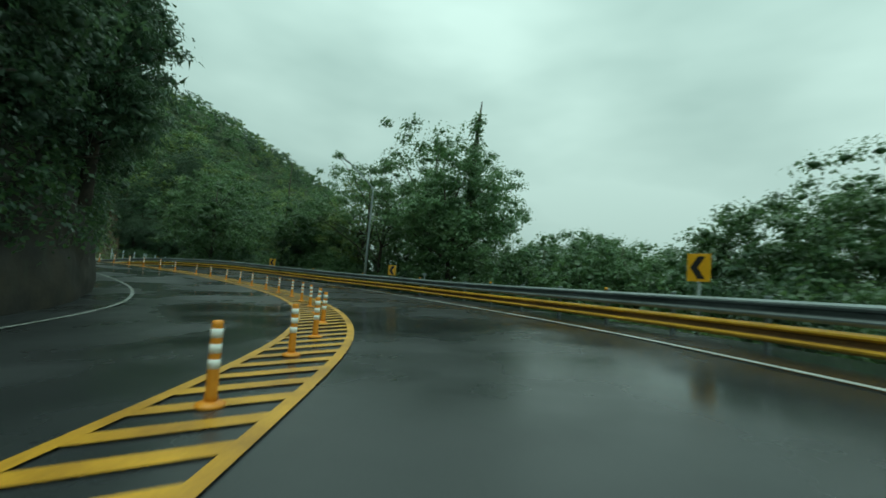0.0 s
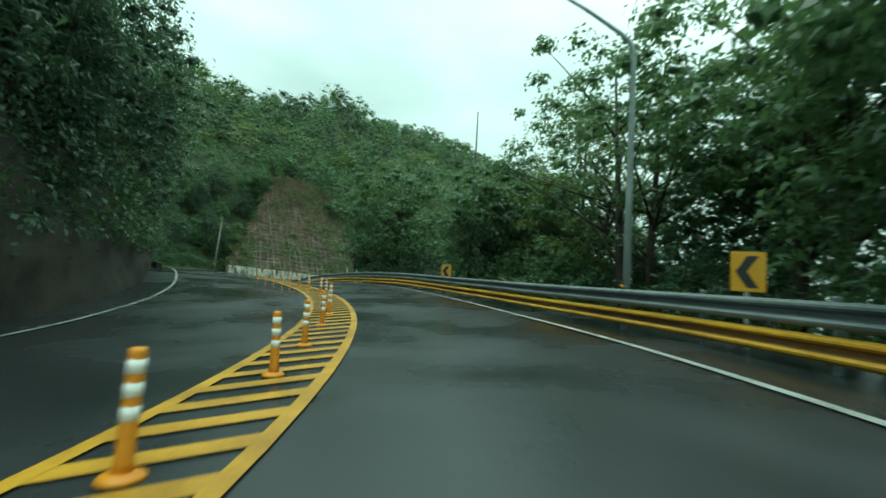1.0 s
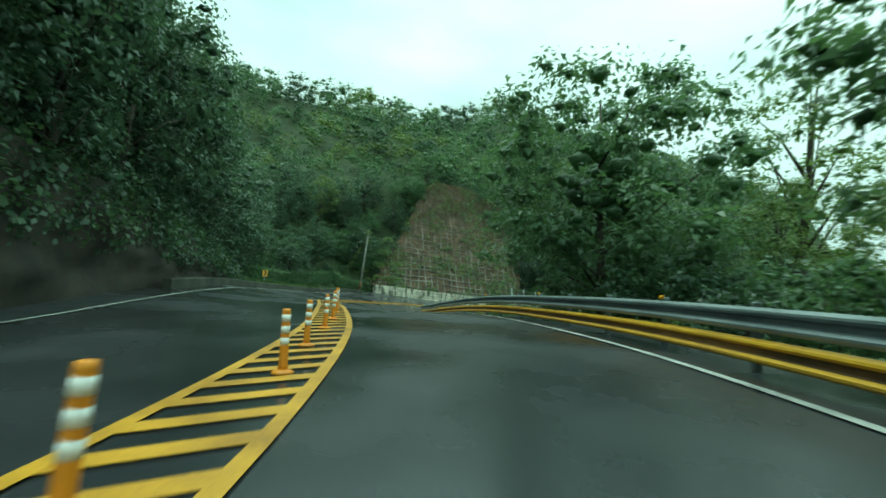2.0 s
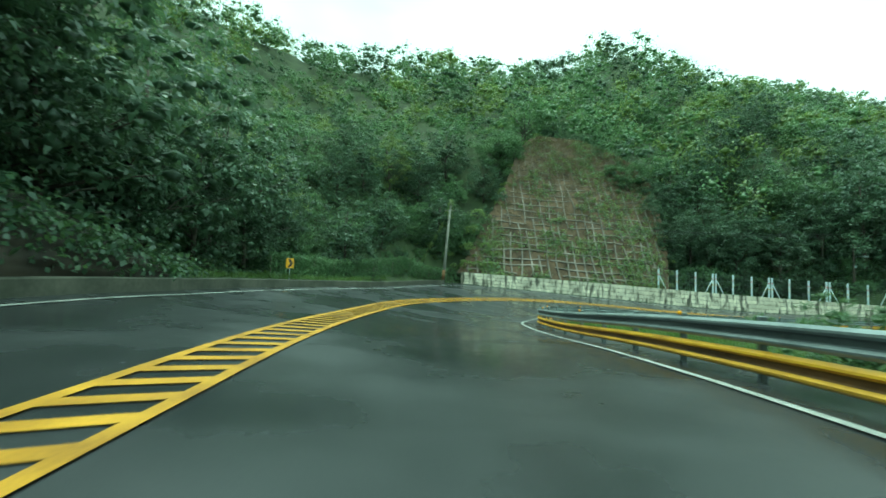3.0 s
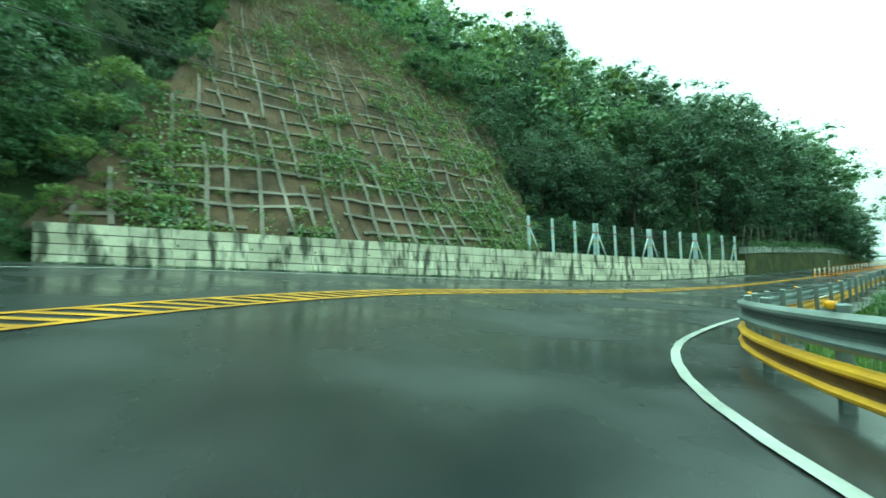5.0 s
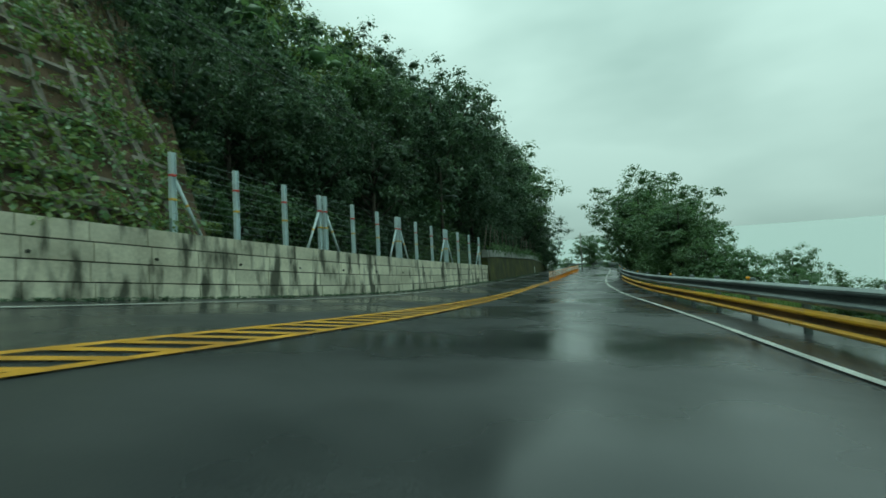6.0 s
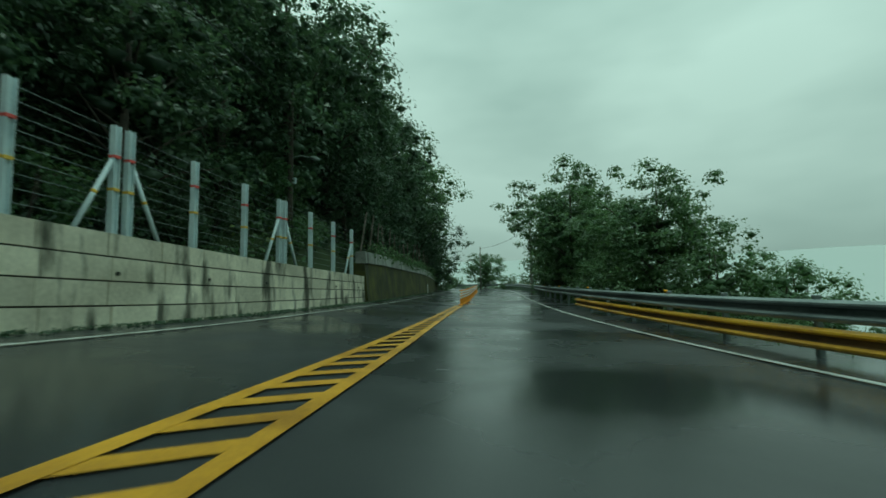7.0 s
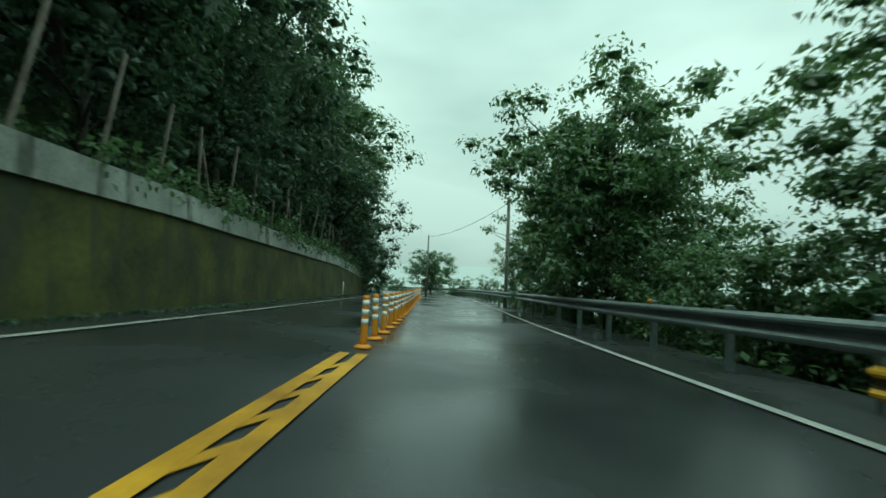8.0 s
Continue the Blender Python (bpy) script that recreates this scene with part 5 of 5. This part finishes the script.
spots = np.column_stack([rnd.uniform(-40, 110, 26000), rnd.uniform(-115, 60, 26000)])
spots = np.vstack([spots, np.column_stack([rnd.uniform(-16, 46, 9000), rnd.uniform(-76, -44, 9000)])])
sdl, _ = dist_to(spots, edge_l)
sdr, _ = dist_to(spots, edge_r)
bank = (spots[:, 0] < 46) & (spots[:, 1] < -44)
keep_l = (sdl > np.where(bank, 5.2, 1.6)) & (sdl < 13) & ~((spots[:, 1] > -45.5) & (spots[:, 1] < -22) & (spots[:, 0] < -1))
keep_r = (-sdr > 0.9) & (-sdr < 9) & (sdl < 0)
grassy = keep_r & (spots[:, 0] > 9) & (spots[:, 0] < 40) & (spots[:, 1] < -12) & (spots[:, 1] > -45)
lz = ground_z(spots)
pts_l = np.column_stack([spots, lz + 0.15])[keep_l]
cover("undergrowth", pts_l[::2], 9, 0.55, 0.24, LEAF, "tangled green undergrowth on the bank")
cover("undergrowth", pts_l[1::4], 9, 0.6, 0.24, LEAF_DARK, "dark tangled undergrowth on the bank")
cover("undergrowth", pts_l[3::4], 8, 0.5, 0.22, LEAF_BRIGHT, "light green weeds on the bank")
pts_r = np.column_stack([spots, lz + 0.12])[keep_r & ~grassy]
cover("undergrowth", pts_r, 8, 0.5, 0.20, LEAF, "green weeds below the guard rail")

# thick growth behind the rockfall fence and over the upper bank of the bend
thick = np.vstack([np.column_stack([rnd.uniform(-10, -0.9, 2600), rnd.uniform(-22.5, 1.5, 2600)]), np.column_stack([rnd.uniform(-16, 14, 3600), rnd.uniform(-70, -45, 3600)])])
tdl, _ = dist_to(thick, edge_l)
thick = thick[(tdl > np.where(thick[:, 1] < -40, 6.5, 2.0)) & ~((thick[:, 1] > -46) & (thick[:, 1] < -40))]
thick = np.column_stack([thick, ground_z(thick) + 0.25])
cover("undergrowth", thick[::2], 16, 0.6, 0.22, LEAF_DARK, "dark thicket on the bank above the walls")
cover("undergrowth", thick[1::2], 14, 0.55, 0.20, LEAF, "green thicket on the bank above the walls")
for y in np.arange(-22.0, 0.5, 1.5):
    for back_, lo, hi in ((1.9, 0.45, 0.7), (3.6, 0.8, 1.1)):
        x = float(np.interp(y, wall_line[:, 1], wall_line[:, 0])) - back_ + placer.uniform(-0.3, 0.3)
        plant(BUSHES, placer.choice((2, 2, 0)), x, y + placer.uniform(-0.4, 0.4), placer.uniform(lo, hi), -0.15)
# moss and litter along the foot of the walls
foot = []
for y in rnd.uniform(-45, 24, 1500):
    wx = np.interp(y, np.r_[wall_line[:, 1], moss_line[4:, 1]], np.r_[wall_line[:, 0], moss_line[4:, 0] + 0.15])
    foot.append((wx + 0.06 + abs(rnd.normal(0, 0.13)), y))
foot = np.array(foot)
cover("litter", np.column_stack([foot, road_z(foot) + 0.03]), 7, 0.11, 0.06, LEAF_DARK, "moss and leaf litter along the foot of the walls", 0.35, "litter")

# leaves hanging over the rock face
hang = []
for i in range(0, len(rock_line), 1):
    for k in range(5):
        t_ = rnd.uniform(0.30, 1.08) ** 0.75
        p, n_, h = rock_line[i], rn[i], rock_h[i]
        back = 0.15 + 0.9 * min(t_, 1) ** 1.6 - 0.1
        hang.append((p[0] + n_[0] * back + rnd.normal(0, 0.25), p[1] + n_[1] * back + rnd.normal(0, 0.25), rock_base[i, 2] + h * t_))
hang = np.array(hang)
cover("hanging_creeper", hang[::2], 26, 0.62, 0.20, LEAF_DARK, "dark creepers hanging over the rock face", 1.0, "creeper")
cover("hanging_creeper", hang[1::2], 24, 0.55, 0.19, LEAF, "green creepers hanging over the rock face", 1.0, "creeper")


# creepers spilling over the cap of the mossy wall
spill = np.array([(moss_line[i, 0] - 0.08 + rnd.normal(0, 0.14), moss_line[i, 1] + rnd.uniform(-0.5, 0.5), moss_top[i] + rnd.normal(0.08, 0.2)) for i in range(2, len(moss_line) - 2) for k in range(int(4 + 9 * max(0, noise.noise((i * 0.31, 0, 2)) + 0.35)))])
cover("hanging_creeper", spill, 16, 0.30, 0.15, LEAF, "green creepers spilling over the cap of the mossy wall", 0.9, "creeper")
for i in range(2, len(moss_line) - 4, 2):
    plant(BUSHES, placer.choice((0, 1, 2)), moss_line[i, 0] - placer.uniform(1.5, 2.1), moss_line[i, 1], placer.uniform(0.4, 0.7), z=moss_top[i] - 0.3)


# grass: blades standing in tufts
def blades(pts, per, height, mat, name, label):
    c = np.repeat(pts, per, axis=0)
    n = len(c)
    c = c + np.column_stack([rnd.normal(0, 0.16, (n, 2)), np.zeros(n)])
    az = rnd.uniform(0, 6.28, n)
    ln = height * rnd.uniform(0.5, 1.2, n)
    lean = rnd.uniform(0.1, 0.6, n)
    tip = c + np.column_stack([np.cos(az) * lean * ln, np.sin(az) * lean * ln, ln])
    mid = c + np.column_stack([np.cos(az) * lean * ln * 0.3, np.sin(az) * lean * ln * 0.3, ln * 0.55])
    w = np.column_stack([-np.sin(az), np.cos(az), np.zeros(n)]) * 0.016
    ob = new(name, quads_mesh(name, np.stack([c, mid - w, tip, mid + w], 1), mat))
    return tagged(ob, label, "grass", kind="stuff")


dense = np.column_stack([rnd.uniform(9, 42, 9000), rnd.uniform(-46, -10, 9000)])
ddr, _ = dist_to(dense, edge_r)
dense = dense[(-ddr > 0.2) & (-ddr < 9)]
blades(np.column_stack([dense, ground_z(dense)]), 9, 0.42, GRASS, "grass", "lush wet grass inside the bend")
verge = np.column_stack([rnd.uniform(-2, 46, 5000), rnd.uniform(-64, -44, 5000)])
vdl, _ = dist_to(verge, edge_l)
verge = verge[(vdl > 1.0) & (vdl < 5.5)]
blades(np.column_stack([verge, ground_z(verge)]), 9, 0.35, GRASS, "grass", "green grass verge behind the kerb wall")

# weeds on the bare slope: green in drifts below, dry grass above
weeds, dry = [], []
out_of_slope = Vector((SL, 0, 1)).normalized()
while len(weeds) < 1600:
    s_ = rnd.uniform(0, 1) ** 1.5 * 24
    y_ = rnd.uniform(*slope_width(s_))
    if noise.noise((y_ * 0.3, s_ * 0.3, 4.0)) + 0.25 * noise.noise((y_ * 1.3, s_ * 1.3, 1.0)) > rnd.uniform(-0.25, 0.35) - 0.02 * (y_ + 36):
        weeds.append(tuple(on_slope(y_, s_) + out_of_slope * 0.16))
while len(dry) < 2600:
    s_ = rnd.uniform(4, 24.3)
    if rnd.random() < (s_ - 2) / 16:
        dry.append(tuple(on_slope(rnd.uniform(*slope_width(s_)), s_) + out_of_slope * 0.08))
weeds = np.array(weeds)
cover("weeds", weeds[::2], 20, 0.42, 0.16, LEAF_BRIGHT, "light green weeds between the lattice beams", 0.8, "weeds")
cover("weeds", weeds[1::2], 18, 0.44, 0.16, LEAF, "green weeds between the lattice beams", 0.8, "weeds")
blades(np.array(dry), 8, 0.38, DRY_GRASS, "dry_grass", "dry brown grass over the upper slope")

# the overgrown fence behind the verge
fence_line, _ = curve_through([(16, -58.6), (10, -56.6), (5.6, -54.2), (0.4, -50.2), (-2.2, -46.9)], 0.5)
fz = ground_z(fence_line)
overgrown = thing("overgrown_fence", Matrix(), "wire fence smothered in creepers behind the grass verge", "fence")
for i in range(0, len(fence_line), 5):
    part("post", tube_bm([(*fence_line[i], fz[i] - 0.3), (*fence_line[i], fz[i] + 1.55)], 0.035, 7), RUST, overgrown)
part("top_rail", tube_bm([(x, y, z + 1.5) for (x, y), z in zip(fence_line, fz)], 0.025, 6), RUST, overgrown)
fence_pts = np.array([(x + rnd.normal(0, 0.13), y + rnd.normal(0, 0.13), z + h_) for (x, y), z in zip(fence_line, fz) for h_ in np.r_[rnd.uniform(0.0, 1.5, 16), rnd.normal(1.55, 0.1, 8)]])
piece("creeper", quads_mesh("creeper", leaves_at(fence_pts, 0.24, 34, 0.10, 0.9, rnd, three=True), LEAF), overgrown, label="mat of green creepers")
for k, (x, y) in enumerate(offset(fence_line, 1.9)[::4]):
    plant(BUSHES, (0, 2, 0, 1)[k % 4], x + placer.uniform(-0.4, 0.4), y, placer.uniform(0.5, 0.7), -0.2)
for x, y in offset(fence_line, 4.2)[::6]:
    plant(TREES, 4, x, y, placer.uniform(0.75, 0.95), -0.5)
# creeper on the utility pole and on its stay
cp = np.array([(-1.85 + rnd.normal(0, 0.12), -46.5 + rnd.normal(0, 0.12), 9.2 + 1.9 * t_) for t_ in rnd.uniform(0, 1, 26)] + [(-1.7 - 1.05 * t_, -46.55 - 3.75 * t_, 9.85 - 7.0 * t_) for t_ in rnd.uniform(0.2, 1, 40)])
cover("pole_creeper", cp, 16, 0.22, 0.15, LEAF_BRIGHT, "creeper climbing the utility pole and its stay", 1.0, "creeper")
# dead trunk smothered in creeper, and a bare dead stem
snag = thing("dead_tree", Matrix.Translation((78.25, -47.3, 1.0)), "dead tree trunk wrapped in creepers above the other trees", "tree")
part("trunk", tube_bm([(0, 0, -0.5), (0.05, 0.1, 6), (0.2, 0.1, 11.4), (0.35, 0.05, 13.2)], [0.24, 0.2, 0.12, 0.03], 9), BARK, snag)
sp = np.array([(0.12 + rnd.normal(0, 0.2), 0.08 + rnd.normal(0, 0.2), h_) for h_ in rnd.uniform(7, 12.2, 60)])
piece("creeper", quads_mesh("creeper", leaves_at(sp, 0.36, 22, 0.2, 1.1, rnd), LEAF), snag)
stem = thing("dead_tree", Matrix.Translation((58.25, -42.06, 0.8)), "bare dead stem standing above the trees", "tree")
part("trunk", tube_bm([(0, 0, -0.5), (0.05, 0, 6), (0.0, 0, 12.0)], [0.12, 0.08, 0.03], 8), BARK, stem)


# the wooded hill further off: one mass of crowns
def low_crown(seed, leaf, clumps, per):
    gen = np.random.default_rng(seed)
    pts = crown_points(8.6, 7.6, 0.3, clumps, gen, 0.6)
    size = gen.uniform(1.0, 1.9, len(pts))
    return leaves_at(pts, size, per, leaf, 0.6, gen, three=True), pts, size * 0.4


LOW = [low_crown(40 + k, 0.37, 26, 32) for k in range(5)]
FAR_LOW = [low_crown(60 + k, 0.9, 20, 14) for k in range(3)]
hill_gen = np.random.default_rng(99)
masses = {0: [], 1: [], 2: []}
cand = np.vstack([
    np.column_stack([hill_gen.uniform(-120, 115, 9000), hill_gen.uniform(-150, 95, 9000)]),
    np.column_stack([hill_gen.uniform(-330, -60, 5000), hill_gen.uniform(-60, 260, 5000)]),
])
cdl, _ = dist_to(cand, edge_l)
cdr, _ = dist_to(cand, edge_r)
cz = ground_z(cand)
grid_used = {}
for (x, y), dl_, dr_, z in zip(cand, cdl, -cdr, cz):
    far_ok = dl_ > 114 and z > 30 and x - 77 + (y + 57) * 0.9 < 45
    left_ok = far_ok or (9.5 if y > -50 or x > 46 else 14) < dl_ < 114 and not (x > 60 and y < -80) and not (y > 58 and x > -50)
    right_ok = 11 < dr_ < 45 and dl_ < 0
    if not (left_ok or right_ok):
        continue
    if -46 < y < -22 and -19 < x < 0:
        continue
    if right_ok and (y > -12 or (8 < x < 42 and y > -38)):
        continue
    cell = 8.0 if far_ok else (4.6 if x < 46 and y < -40 else 5.4) if dl_ < 34 else 6.4
    key = (cell, int(x // cell), int(y // cell))
    if key in grid_used:
        continue
    grid_used[key] = 1
    sc = hill_gen.uniform(0.75, 1.2) * (0.62 if left_ok and dl_ < 34 and x < 46 and y < -40 else 1.0 if left_ok else 0.75)
    if -60 < x < -4 and -86 < y < -58:
        sc *= 0.7
    th = hill_gen.uniform(0, 6.28)
    c_, s_ = math.cos(th), math.sin(th)
    rot = np.array([[c_, -s_, 0], [s_, c_, 0], [0, 0, 1]])
    lf, ct, rd_ = FAR_LOW[int(hill_gen.integers(3))] if far_ok else LOW[int(hill_gen.integers(5))]
    at_ = np.array([x, y, z - 0.8])
    masses[int(hill_gen.choice(3, p=[0.45, 0.33, 0.22]))].append((lf @ rot.T * sc + at_, ct @ rot.T * sc + at_, rd_ * sc))
for k, (mt, lab) in enumerate(((LEAF, "mid green woodland covering the hillside"), (LEAF_DARK, "dark green woodland covering the hillside"), (LEAF_BRIGHT, "light green woodland patches on the hillside"))):
    ob = new("woodland", foliage_mesh("woodland", *[np.concatenate(w_) for w_ in zip(*masses[k])], mt, hill_gen, 0.6))
    tagged(ob, lab, "woodland", kind="stuff")
